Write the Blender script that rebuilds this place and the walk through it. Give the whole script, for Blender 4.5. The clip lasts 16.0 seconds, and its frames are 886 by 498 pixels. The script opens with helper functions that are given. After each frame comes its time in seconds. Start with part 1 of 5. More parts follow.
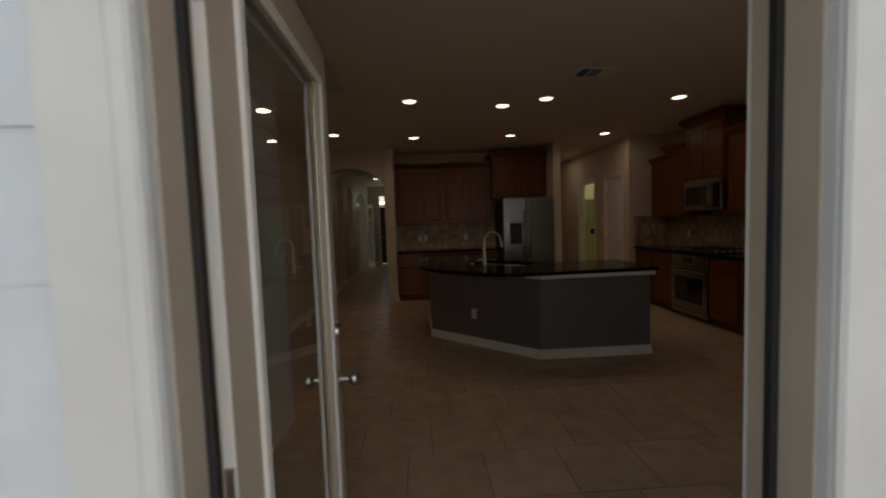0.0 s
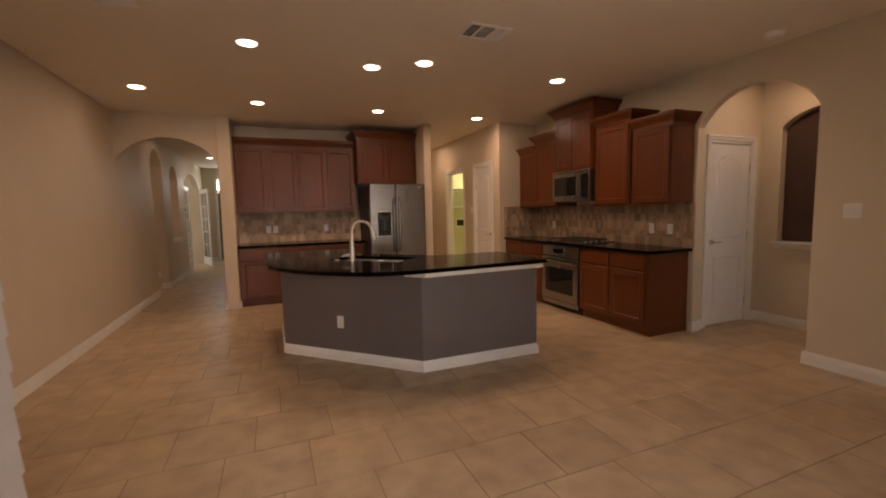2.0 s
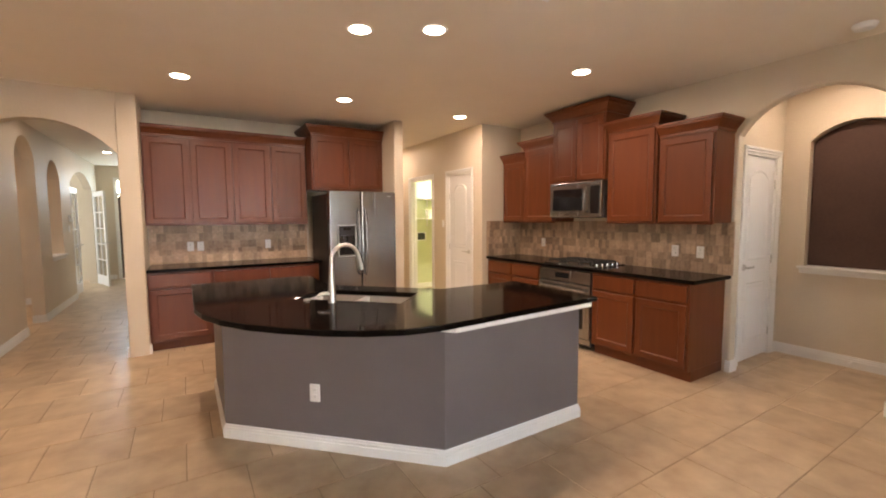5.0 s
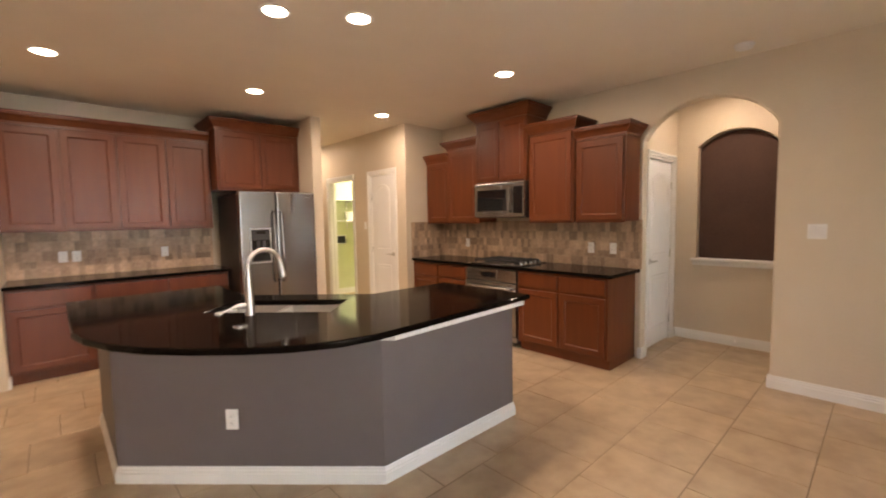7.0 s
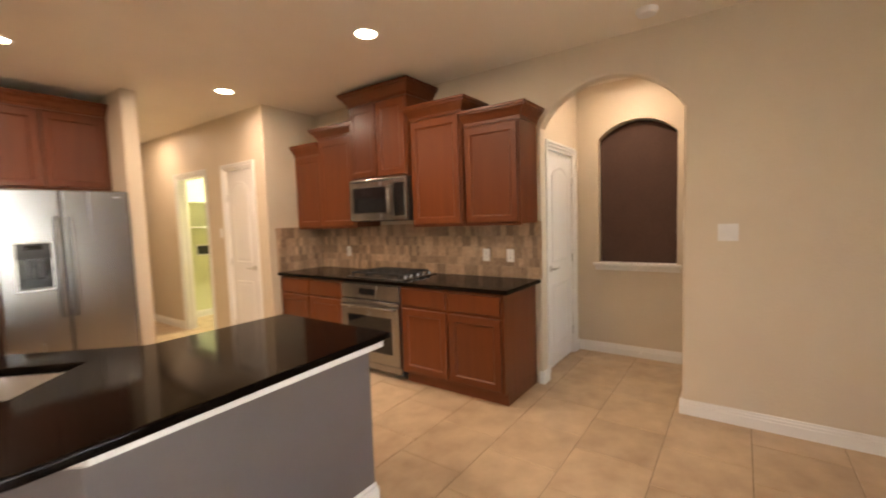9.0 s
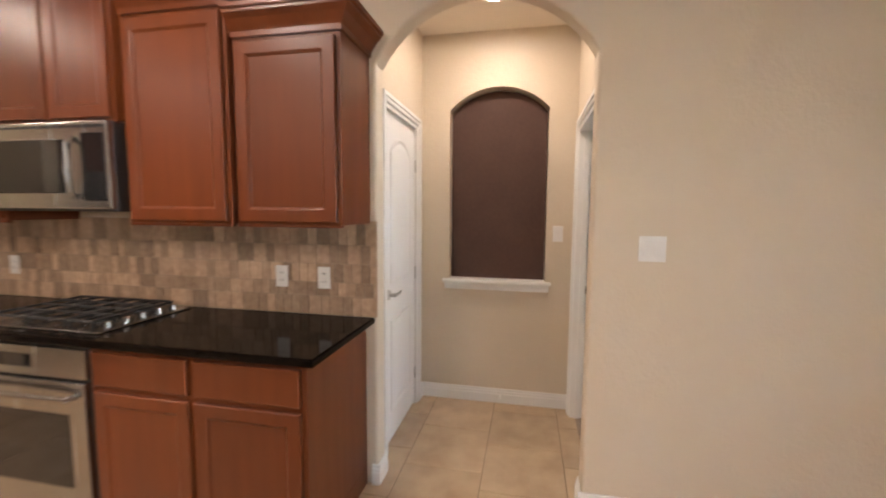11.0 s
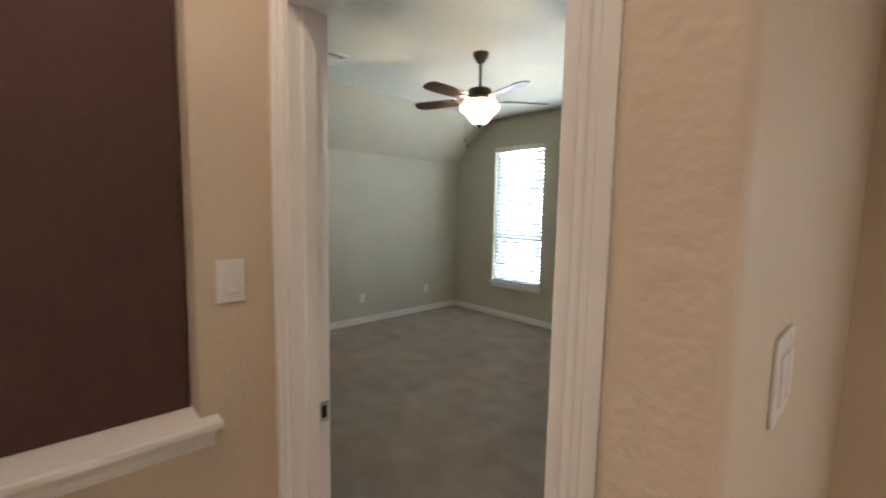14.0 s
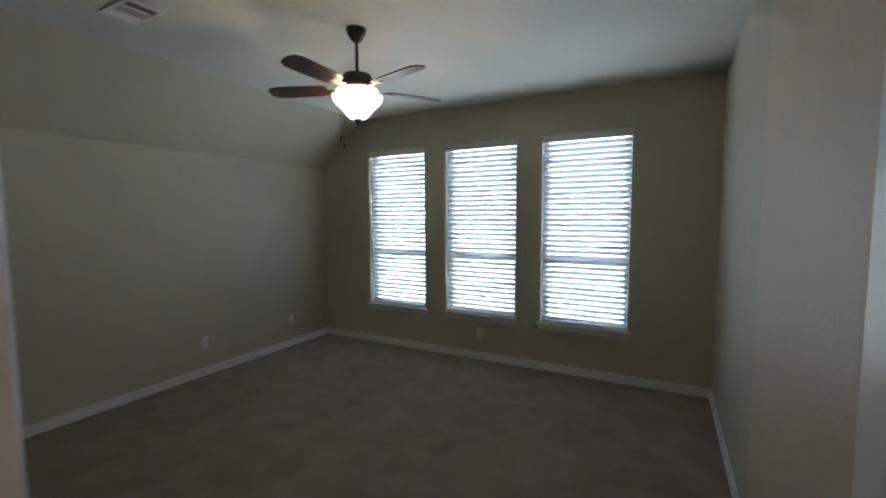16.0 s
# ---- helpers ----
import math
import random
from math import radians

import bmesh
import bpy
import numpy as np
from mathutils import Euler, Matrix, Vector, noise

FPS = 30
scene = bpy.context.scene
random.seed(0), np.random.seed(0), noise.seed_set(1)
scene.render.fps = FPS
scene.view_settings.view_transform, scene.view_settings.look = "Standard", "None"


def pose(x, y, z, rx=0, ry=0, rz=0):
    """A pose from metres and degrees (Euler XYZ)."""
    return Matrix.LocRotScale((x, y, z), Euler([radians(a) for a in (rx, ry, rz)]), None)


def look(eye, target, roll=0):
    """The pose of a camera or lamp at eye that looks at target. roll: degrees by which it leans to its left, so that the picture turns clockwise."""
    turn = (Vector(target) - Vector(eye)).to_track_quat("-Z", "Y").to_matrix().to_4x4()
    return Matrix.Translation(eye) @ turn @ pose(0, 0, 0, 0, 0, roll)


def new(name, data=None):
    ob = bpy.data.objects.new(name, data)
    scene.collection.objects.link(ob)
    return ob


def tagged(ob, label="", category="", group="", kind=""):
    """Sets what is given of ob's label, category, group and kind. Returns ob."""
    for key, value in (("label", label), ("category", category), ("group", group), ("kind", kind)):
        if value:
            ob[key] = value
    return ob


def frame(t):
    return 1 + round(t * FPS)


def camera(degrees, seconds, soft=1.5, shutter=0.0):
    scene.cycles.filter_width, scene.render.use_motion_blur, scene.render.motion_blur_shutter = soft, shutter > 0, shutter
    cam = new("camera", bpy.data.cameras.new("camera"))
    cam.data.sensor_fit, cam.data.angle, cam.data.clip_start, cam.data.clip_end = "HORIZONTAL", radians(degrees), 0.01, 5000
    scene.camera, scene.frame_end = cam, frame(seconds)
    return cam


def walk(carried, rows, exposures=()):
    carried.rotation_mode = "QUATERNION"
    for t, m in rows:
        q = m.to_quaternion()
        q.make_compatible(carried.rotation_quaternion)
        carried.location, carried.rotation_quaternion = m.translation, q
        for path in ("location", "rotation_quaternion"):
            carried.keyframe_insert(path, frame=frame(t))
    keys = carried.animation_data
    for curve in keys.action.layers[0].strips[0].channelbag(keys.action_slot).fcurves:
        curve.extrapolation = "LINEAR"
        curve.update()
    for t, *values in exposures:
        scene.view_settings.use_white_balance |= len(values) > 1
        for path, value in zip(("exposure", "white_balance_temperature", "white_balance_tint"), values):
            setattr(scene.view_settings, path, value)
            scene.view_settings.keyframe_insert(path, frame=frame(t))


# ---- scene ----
cam = camera(93.4, 16.0, soft=1.9, shutter=0.5)
PATH = [
    (0, (-0.073, -0.37, 1.439), (0.032, 1.623, 1.31), -2.0),
    (0.5, (-0.095, -0.135, 1.416), (0.177, 1.841, 1.263), -1.3),
    (1, (-0.072, 0.075, 1.404), (0.332, 2.025, 1.217), -0.0),
    (1.5, (-0.057, 0.295, 1.393), (0.599, 2.179, 1.261), -0.8),
    (2, (-0.031, 0.476, 1.385), (0.721, 2.32, 1.201), -1.2),
    (2.5, (0.066, 0.751, 1.428), (0.849, 2.585, 1.28), -2.0),
    (3, (0.088, 0.965, 1.458), (0.953, 2.756, 1.255), 0.8),
    (3.5, (0.058, 1.165, 1.48), (1.017, 2.909, 1.285), 0.0),
    (6, (-0.235, 1.916, 1.473), (0.854, 3.588, 1.338), 0.5),
    (6.5, (-0.237, 1.911, 1.479), (0.927, 3.53, 1.322), 0.9),
    (7, (-0.16, 1.913, 1.462), (1.203, 3.369, 1.319), -1.0),
    (7.5, (0.0, 1.907, 1.47), (1.406, 3.322, 1.325), -2.7),
    (8, (0.228, 1.972, 1.456), (1.635, 3.389, 1.339), -1.0),
    (8.5, (0.502, 2.067, 1.447), (1.948, 3.442, 1.31), -0.9),
    (9, (0.783, 2.222, 1.47), (2.406, 3.382, 1.325), -1.9),
    (11.5, (2.517, 2.946, 1.482), (4.504, 3.061, 1.279), 0.1),
    (12, (2.891, 3.012, 1.48), (4.867, 2.791, 1.266), -0.6),
    (12.5, (3.218, 3.052, 1.494), (5.156, 2.589, 1.319), 1.4),
    (13, (3.54, 3.09, 1.516), (5.334, 2.24, 1.272), 1.2),
    (13.5, (3.861, 3.067, 1.54), (5.496, 1.94, 1.308), 0.2),
    (14, (4.089, 2.975, 1.523), (5.537, 1.608, 1.33), 1.1),
    (14.5, (4.287, 2.913, 1.517), (5.484, 1.326, 1.298), -0.2),
    (15, (4.411, 2.791, 1.529), (5.496, 1.121, 1.347), 0.2),
    (15.5, (4.532, 2.643, 1.559), (5.605, 0.969, 1.34), 0.5),
    (16, (4.671, 2.54, 1.591), (5.61, 0.781, 1.434), -0.2),
]
EXPOSURES = [(0.0, 0.15, 7800, 11), (0.5, 0.75, 7600, 12), (1.0, 1.8, 7800, 16), (1.5, 2.15, 9000, 25), (2.0, 2.55, 9500, 27), (2.5, 2.9, 9300, 26), (3.0, 3.07, 9000, 24), (3.5, 3.3, 8600, 22),
             (6.0, 4.1, 7000, 11), (7.0, 3.85, 7550, 13), (7.5, 3.8, 8300, 14), (8.5, 3.9, 8200, 13), (9.0, 4.0, 7900, 12), (11.5, 4.3, 6400, 10), (12.5, 4.1, 6900, 12), (13.5, 3.8, 6800, 11), (14.5, 3.4, 6500, 10), (15.0, 3.0, 6400, 10), (15.5, 2.65, 6300, 10), (16.0, 2.35, 6300, 10)]
walk(cam, [(t, look(eye, target, roll)) for t, eye, target, roll in PATH], EXPOSURES)

# ---------------------------------------------------------------- light
world = bpy.data.worlds.new("world")
scene.world = world
world.use_nodes = True
_nt = world.node_tree
_sky = _nt.nodes.new("ShaderNodeTexSky")
_sky.sky_type = "NISHITA"
_sky.sun_disc = False
_sky.sun_elevation, _sky.sun_rotation = radians(58), radians(-30)
_sky.air_density, _sky.dust_density = 1.0, 2.0
_nt.links.new(_sky.outputs["Color"], _nt.nodes["Background"].inputs["Color"])
_nt.nodes["Background"].inputs["Strength"].default_value = 0.15
_sun = new("sun", bpy.data.lights.new("sun", "SUN"))
_sun.data.energy, _sun.data.angle, _sun.data.color = 3.0, radians(12), (1.0, 0.93, 0.84)
_sun.matrix_world = look((0, 0, 0), (0.26, -0.46, -0.85))

CAN_WATTS = 1.0
WARM = (1.0, 0.81, 0.70)


def disc_lamp(place, watts, size, color, down=True):
    lamp = new("ceiling_lamp_light", bpy.data.lights.new("ceiling_lamp_light", "AREA"))
    lamp.data.shape, lamp.data.size = "DISK", size
    lamp.data.energy, lamp.data.color = watts, color
    lamp.data.spread = radians(174)
    lamp.location = place
    return lamp


# ---------------------------------------------------------------- materials
def mat(name, color, rough=0.6, metal=0.0, color2=None, scale=8.0, detail=4.0, bump=0.0, bump_scale=200.0, spec=0.5,
        mottle=0.5, stretch=(1, 1, 1), rough2=None, random_value=0.0, coat=0.0, object_space=True):
    m = bpy.data.materials.new(name)
    m.use_nodes = True
    nt = m.node_tree
    b = nt.nodes["Principled BSDF"]
    b.inputs["Roughness"].default_value, b.inputs["Metallic"].default_value = rough, metal
    b.inputs["Specular IOR Level"].default_value = spec
    b.inputs["Coat Weight"].default_value = coat
    geo = nt.nodes.new("ShaderNodeNewGeometry")
    mapping = nt.nodes.new("ShaderNodeMapping")
    mapping.inputs["Scale"].default_value = stretch
    nt.links.new(geo.outputs["Position"], mapping.inputs["Vector"])
    n1 = nt.nodes.new("ShaderNodeTexNoise")
    n1.inputs["Scale"].default_value, n1.inputs["Detail"].default_value = scale, detail
    n2 = nt.nodes.new("ShaderNodeTexNoise")
    n2.inputs["Scale"].default_value, n2.inputs["Detail"].default_value = scale * 0.13, 2.0
    for n in (n1, n2):
        nt.links.new(mapping.outputs[0], n.inputs["Vector"])
    mixf = nt.nodes.new("ShaderNodeMath")
    mixf.operation = "MULTIPLY_ADD"
    mixf.inputs[1].default_value, mixf.inputs[2].default_value = 0.6, 0.0
    nt.links.new(n1.outputs["Fac"], mixf.inputs[0])
    addf = nt.nodes.new("ShaderNodeMath")
    addf.operation = "MULTIPLY_ADD"
    addf.inputs[1].default_value = 0.4
    nt.links.new(n2.outputs["Fac"], addf.inputs[0])
    nt.links.new(mixf.outputs[0], addf.inputs[2])
    ramp = nt.nodes.new("ShaderNodeMapRange")
    ramp.inputs["From Min"].default_value, ramp.inputs["From Max"].default_value = 0.5 - mottle / 2 * 0.6, 0.5 + mottle / 2 * 0.6
    nt.links.new(addf.outputs[0], ramp.inputs["Value"])
    mix = nt.nodes.new("ShaderNodeMix")
    mix.data_type = "RGBA"
    c2 = color2 or tuple(c * 0.88 for c in color)
    mix.inputs["A"].default_value, mix.inputs["B"].default_value = (*color, 1), (*c2, 1)
    nt.links.new(ramp.outputs[0], mix.inputs["Factor"])
    out = mix.outputs["Result"]
    if random_value:
        info = nt.nodes.new("ShaderNodeObjectInfo")
        rr = nt.nodes.new("ShaderNodeMapRange")
        rr.inputs["To Min"].default_value, rr.inputs["To Max"].default_value = 1 - random_value, 1 + random_value
        nt.links.new(info.outputs["Random"], rr.inputs["Value"])
        hsv = nt.nodes.new("ShaderNodeHueSaturation")
        nt.links.new(rr.outputs[0], hsv.inputs["Value"])
        nt.links.new(out, hsv.inputs["Color"])
        out = hsv.outputs["Color"]
    nt.links.new(out, b.inputs["Base Color"])
    if rough2 is not None:
        rm = nt.nodes.new("ShaderNodeMapRange")
        rm.inputs["To Min"].default_value, rm.inputs["To Max"].default_value = rough, rough2
        nt.links.new(n1.outputs["Fac"], rm.inputs["Value"])
        nt.links.new(rm.outputs[0], b.inputs["Roughness"])
    if bump:
        nb = nt.nodes.new("ShaderNodeTexNoise")
        nb.inputs["Scale"].default_value, nb.inputs["Detail"].default_value = bump_scale, 3.0
        nt.links.new(mapping.outputs[0], nb.inputs["Vector"])
        bp = nt.nodes.new("ShaderNodeBump")
        bp.inputs["Strength"].default_value, bp.inputs["Distance"].default_value = bump, 0.004
        nt.links.new(nb.outputs["Fac"], bp.inputs["Height"])
        nt.links.new(bp.outputs[0], b.inputs["Normal"])
    return m


def glow(name, color, strength):
    m = bpy.data.materials.new(name)
    m.use_nodes = True
    b = m.node_tree.nodes["Principled BSDF"]
    b.inputs["Base Color"].default_value = (*color, 1)
    b.inputs["Emission Color"].default_value = (*color, 1)
    b.inputs["Emission Strength"].default_value = strength
    return m


def glass(name, tint=(0.95, 0.98, 0.97), rough=0.0):
    m = bpy.data.materials.new(name)
    m.use_nodes = True
    nt = m.node_tree
    b = nt.nodes["Principled BSDF"]
    b.inputs["Base Color"].default_value = (*tint, 1)
    b.inputs["Transmission Weight"].default_value = 1.0
    b.inputs["Roughness"].default_value = rough
    b.inputs["IOR"].default_value = 1.45
    return m


WALL = mat("beige_wall_paint", (0.635, 0.54, 0.42), 0.55, color2=(0.605, 0.51, 0.39), scale=3, bump=0.65, bump_scale=50)
CEIL = mat("tan_ceiling_paint", (0.79, 0.71, 0.595), 0.8, color2=(0.76, 0.68, 0.565), scale=3, bump=0.3, bump_scale=60)
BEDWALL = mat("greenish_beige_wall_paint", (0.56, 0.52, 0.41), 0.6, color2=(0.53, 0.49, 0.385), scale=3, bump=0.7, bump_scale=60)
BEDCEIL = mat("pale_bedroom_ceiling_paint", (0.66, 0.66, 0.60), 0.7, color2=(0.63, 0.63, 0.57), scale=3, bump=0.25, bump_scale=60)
GREENWALL = mat("pale_green_wall_paint", (0.66, 0.68, 0.44), 0.6, scale=3, bump=0.2, bump_scale=60)
WHITE = mat("white_trim_paint", (0.80, 0.78, 0.75), 0.42, color2=(0.75, 0.73, 0.70), scale=5, bump=0.05, bump_scale=40)
DOORWHITE = mat("white_door_paint", (0.78, 0.76, 0.74), 0.36, color2=(0.74, 0.72, 0.70), scale=5, bump=0.03, bump_scale=90, stretch=(1, 1, 0.1), spec=0.45)
PLASTIC = mat("white_plastic", (0.82, 0.80, 0.78), 0.3, scale=12)
GREYPAINT = mat("grey_island_paint", (0.150, 0.125, 0.122), 0.5, color2=(0.132, 0.110, 0.108), scale=3, bump=0.25, bump_scale=60)
WOOD = mat("cherry_wood", (0.160, 0.040, 0.0108), 0.28, color2=(0.086, 0.0195, 0.0052), scale=15, detail=9, stretch=(1, 1, 0.10), mottle=1.1,
           bump=0.04, bump_scale=120, rough2=0.42, random_value=0.10, spec=0.38)
GRANITE = mat("black_granite", (0.0018, 0.0015, 0.0013), 0.06, color2=(0.009, 0.006, 0.0045), scale=160, detail=5, mottle=0.5, rough2=0.10, spec=0.10)
TILE = mat("tan_floor_tile", (0.57, 0.425, 0.280), 0.28, color2=(0.40, 0.280, 0.175), scale=5.5, detail=8, mottle=0.45, bump=0.06, bump_scale=25,
           rough2=0.42, random_value=0.07)
GROUT = mat("brown_grout", (0.31, 0.225, 0.145), 0.85, scale=20, bump=0.2, bump_scale=300)
GRANITE.node_tree.nodes["Principled BSDF"].inputs["IOR"].default_value = 1.33
SPLASH = mat("brown_stone_tile", (0.52, 0.365, 0.245), 0.45, color2=(0.28, 0.172, 0.110), scale=30, detail=8, mottle=0.8, bump=0.2, bump_scale=90,
             random_value=0.38)
SPLASHGROUT = mat("tan_grout", (0.42, 0.31, 0.21), 0.8, scale=30, bump=0.2, bump_scale=200)
CARPET = mat("grey_brown_carpet", (0.42, 0.338, 0.278), 0.95, color2=(0.305, 0.242, 0.195), scale=4.5, detail=12, mottle=0.50, bump=0.9, bump_scale=650, spec=0.1)
STEEL = mat("brushed_steel", (0.35, 0.345, 0.34), 0.24, 1.0, scale=40, stretch=(1, 1, 0.02), color2=(0.32, 0.315, 0.31), rough2=0.29)
SINKSTEEL = mat("satin_sink_steel", (0.66, 0.64, 0.62), 0.40, 1.0, scale=40, color2=(0.60, 0.58, 0.56))
SATIN = mat("satin_nickel", (0.55, 0.52, 0.48), 0.36, 1.0, scale=30)
BLACK = mat("black_plastic", (0.015, 0.014, 0.014), 0.25, scale=30)
BLACKGLASS = mat("black_glass", (0.012, 0.012, 0.013), 0.05, scale=30)
IRON = mat("cast_iron", (0.02, 0.02, 0.02), 0.5, scale=60, bump=0.2)
DARKSIDE = mat("charcoal_fridge_side", (0.022, 0.020, 0.020), 0.4, scale=30, bump=0.1)
SCREEN = mat("brown_shade_fabric", (0.096, 0.055, 0.044), 0.75, color2=(0.082, 0.046, 0.037), scale=40, bump=0.3, bump_scale=500, spec=0.2)
SIDING = mat("grey_lap_siding", (0.72, 0.77, 0.82), 0.6, scale=9, stretch=(1, 0.1, 1), bump=0.15, bump_scale=60)
TRIMOUT = mat("white_exterior_trim", (0.74, 0.74, 0.73), 0.5, scale=6, bump=0.15, bump_scale=60)
# jamb paint, also put on the patio door leaf in place of shade
TANOUT = mat("tan_jamb_and_shaded_leaf_paint", (0.52, 0.44, 0.34), 0.6, scale=6, bump=0.1, bump_scale=60)
RUBBER = mat("black_weatherstrip", (0.02, 0.02, 0.02), 0.6, scale=30)
CONCRETE = mat("patio_concrete", (0.52, 0.51, 0.49), 0.85, scale=6, bump=0.3, bump_scale=80)
GRASS = mat("lawn_grass", (0.05, 0.09, 0.02), 0.9, color2=(0.08, 0.11, 0.03), scale=4, bump=0.6, bump_scale=60)
BRONZE = mat("dark_bronze", (0.10, 0.085, 0.07), 0.35, 0.8, scale=30)
BLADE = mat("reddish_fan_blade_wood", (0.10, 0.035, 0.02), 0.35, color2=(0.05, 0.02, 0.014), scale=20, stretch=(1, 1, 1))
CANGLOW = glow("lamp_lens", (1.0, 0.93, 0.80), 2.5)
BOWLGLOW = glow("frosted_lamp_glass", (1.0, 0.90, 0.74), 0.5)
DAYGLOW = glow("bright_day_backdrop", (0.86, 0.94, 1.0), 0.26)
SLAT = mat("white_blind_slat", (0.72, 0.73, 0.75), 0.4, scale=20)
_st = SLAT.node_tree
_tr, _ms = _st.nodes.new("ShaderNodeBsdfTranslucent"), _st.nodes.new("ShaderNodeMixShader")
_tr.inputs["Color"].default_value = (0.66, 0.72, 0.80, 1)
_ms.inputs["Fac"].default_value = 0.45
_st.links.new(_st.nodes["Principled BSDF"].outputs[0], _ms.inputs[1])
_st.links.new(_tr.outputs[0], _ms.inputs[2])
_st.links.new(_ms.outputs[0], _st.nodes["Material Output"].inputs["Surface"])
GLASS = glass("window_glass")
DARKWOOD = mat("dark_front_door_wood", (0.06, 0.03, 0.02), 0.4, scale=30, stretch=(1, 1, 0.08))


# ---------------------------------------------------------------- mesh helpers
def finish(name, bm, material, parent=None, smooth=False):
    bmesh.ops.recalc_face_normals(bm, faces=bm.faces)
    me = bpy.data.meshes.new(name)
    bm.to_mesh(me)
    bm.free()
    for one in (material if isinstance(material, (list, tuple)) else [material]):
        me.materials.append(one)
    if smooth:
        me.shade_smooth()
        me.set_sharp_from_angle(angle=radians(35))
    ob = new(name, me)
    ob.parent = parent
    return ob


def add_box(bm, lo, hi, bevel=0.0, segments=1):
    vs = bmesh.ops.create_cube(bm, size=1.0)["verts"]
    for v in vs:
        v.co = Vector([lo[i] + (v.co[i] + 0.5) * (hi[i] - lo[i]) for i in range(3)])
    if bevel:
        es = list({e for v in vs for e in v.link_edges})
        bmesh.ops.bevel(bm, geom=es, offset=bevel, segments=segments, affect="EDGES", profile=0.5)


def box(name, lo, hi, material, parent=None, bevel=0.003, segments=1):
    bm = bmesh.new()
    add_box(bm, lo, hi, bevel, segments)
    return finish(name, bm, material, parent)


def boxes(name, spans, material, parent=None, bevel=0.0):
    bm = bmesh.new()
    for lo, hi in spans:
        add_box(bm, lo, hi, bevel)
    return finish(name, bm, material, parent)


def add_prism(bm, pts, plane, a, b):
    """Extrudes an outline in the plane 'xy', 'yz' or 'xz' from a to b along the third axis."""
    put = {"xy": lambda p, c: (p[0], p[1], c), "yz": lambda p, c: (c, p[0], p[1]), "xz": lambda p, c: (p[0], c, p[1])}[plane]
    va = [bm.verts.new(put(p, a)) for p in pts]
    vb = [bm.verts.new(put(p, b)) for p in pts]
    n = len(pts)
    fa, fb = bm.faces.new(va), bm.faces.new(vb)
    for i in range(n):
        bm.faces.new((va[i], va[(i + 1) % n], vb[(i + 1) % n], vb[i]))
    return fa, fb


def prism(name, pts, plane, a, b, material, parent=None, bevel=0.0):
    bm = bmesh.new()
    add_prism(bm, pts, plane, a, b)
    if bevel:
        bmesh.ops.recalc_face_normals(bm, faces=bm.faces)
        bmesh.ops.bevel(bm, geom=list(bm.edges), offset=bevel, segments=2, affect="EDGES", profile=0.5)
    return finish(name, bm, material, parent)


def add_cyl(bm, p, q, r, r2=None, seg=20):
    p, q = Vector(p), Vector(q)
    d = q - p
    m = Matrix.Translation((p + q) / 2) @ d.to_track_quat("Z", "Y").to_matrix().to_4x4()
    bmesh.ops.create_cone(bm, cap_ends=True, segments=seg, radius1=r, radius2=r if r2 is None else r2, depth=d.length, matrix=m)


def add_lathe(bm, profile, centre=(0, 0, 0), seg=32):
    """Turns a profile of (radius, z) round the upright axis."""
    rings = []
    for r, z in profile:
        rings.append([bm.verts.new((centre[0] + r * math.cos(2 * math.pi * k / seg), centre[1] + r * math.sin(2 * math.pi * k / seg), centre[2] + z))
                      for k in range(seg)])
    for a, b in zip(rings, rings[1:]):
        for k in range(seg):
            bm.faces.new((a[k], a[(k + 1) % seg], b[(k + 1) % seg], b[k]))
    bm.faces.new(rings[0])
    bm.faces.new(rings[-1])


def add_tube(bm, pts, r, seg=12):
    pts = [Vector(p) for p in pts]
    rings = []
    up = Vector((0.13, 0.29, 0.95))
    for i, p in enumerate(pts):
        d = (pts[min(i + 1, len(pts) - 1)] - pts[max(i - 1, 0)]).normalized()
        u = d.cross(up).normalized()
        if i and u.dot(last) < 0:
            u = -u
        last = u
        w = d.cross(u)
        rr = r[i] if isinstance(r, (list, tuple)) else r
        rings.append([bm.verts.new(p + rr * (math.cos(2 * math.pi * k / seg) * u + math.sin(2 * math.pi * k / seg) * w)) for k in range(seg)])
    for a, b in zip(rings, rings[1:]):
        for k in range(seg):
            bm.faces.new((a[k], a[(k + 1) % seg], b[(k + 1) % seg], b[k]))
    bm.faces.new(rings[0])
    bm.faces.new(rings[-1])


def thing(name, label, category, m=None, group=""):
    ob = new(name)
    ob.empty_display_size = 0.1
    if m is not None:
        ob.matrix_basis = m
    return tagged(ob, label, category, group)


def structure(ob, label=""):
    return tagged(ob, label, kind="structure")


def arc(y0, y1, z_spring, z_top, n=18):
    """Points of a segmental arch from (y0, z_spring) over the top to (y1, z_spring)."""
    h, half = z_top - z_spring, (y1 - y0) / 2
    r = (half * half + h * h) / (2 * h)
    mid, zc = (y0 + y1) / 2, z_top - r
    a = math.asin(min(1.0, half / r))
    return [(mid + r * math.sin(-a + 2 * a * k / n), zc + r * math.cos(-a + 2 * a * k / n)) for k in range(n + 1)]


# facings: local x runs to the viewer's right, local y into the wall
def face_south(x, y, z=0.0):
    return pose(x, y, z)


def face_west(x, y, z=0.0):
    return pose(x, y, z, 0, 0, -90)


def face_north(x, y, z=0.0):
    return pose(x, y, z, 0, 0, 180)


def face_east(x, y, z=0.0):
    return pose(x, y, z, 0, 0, 90)


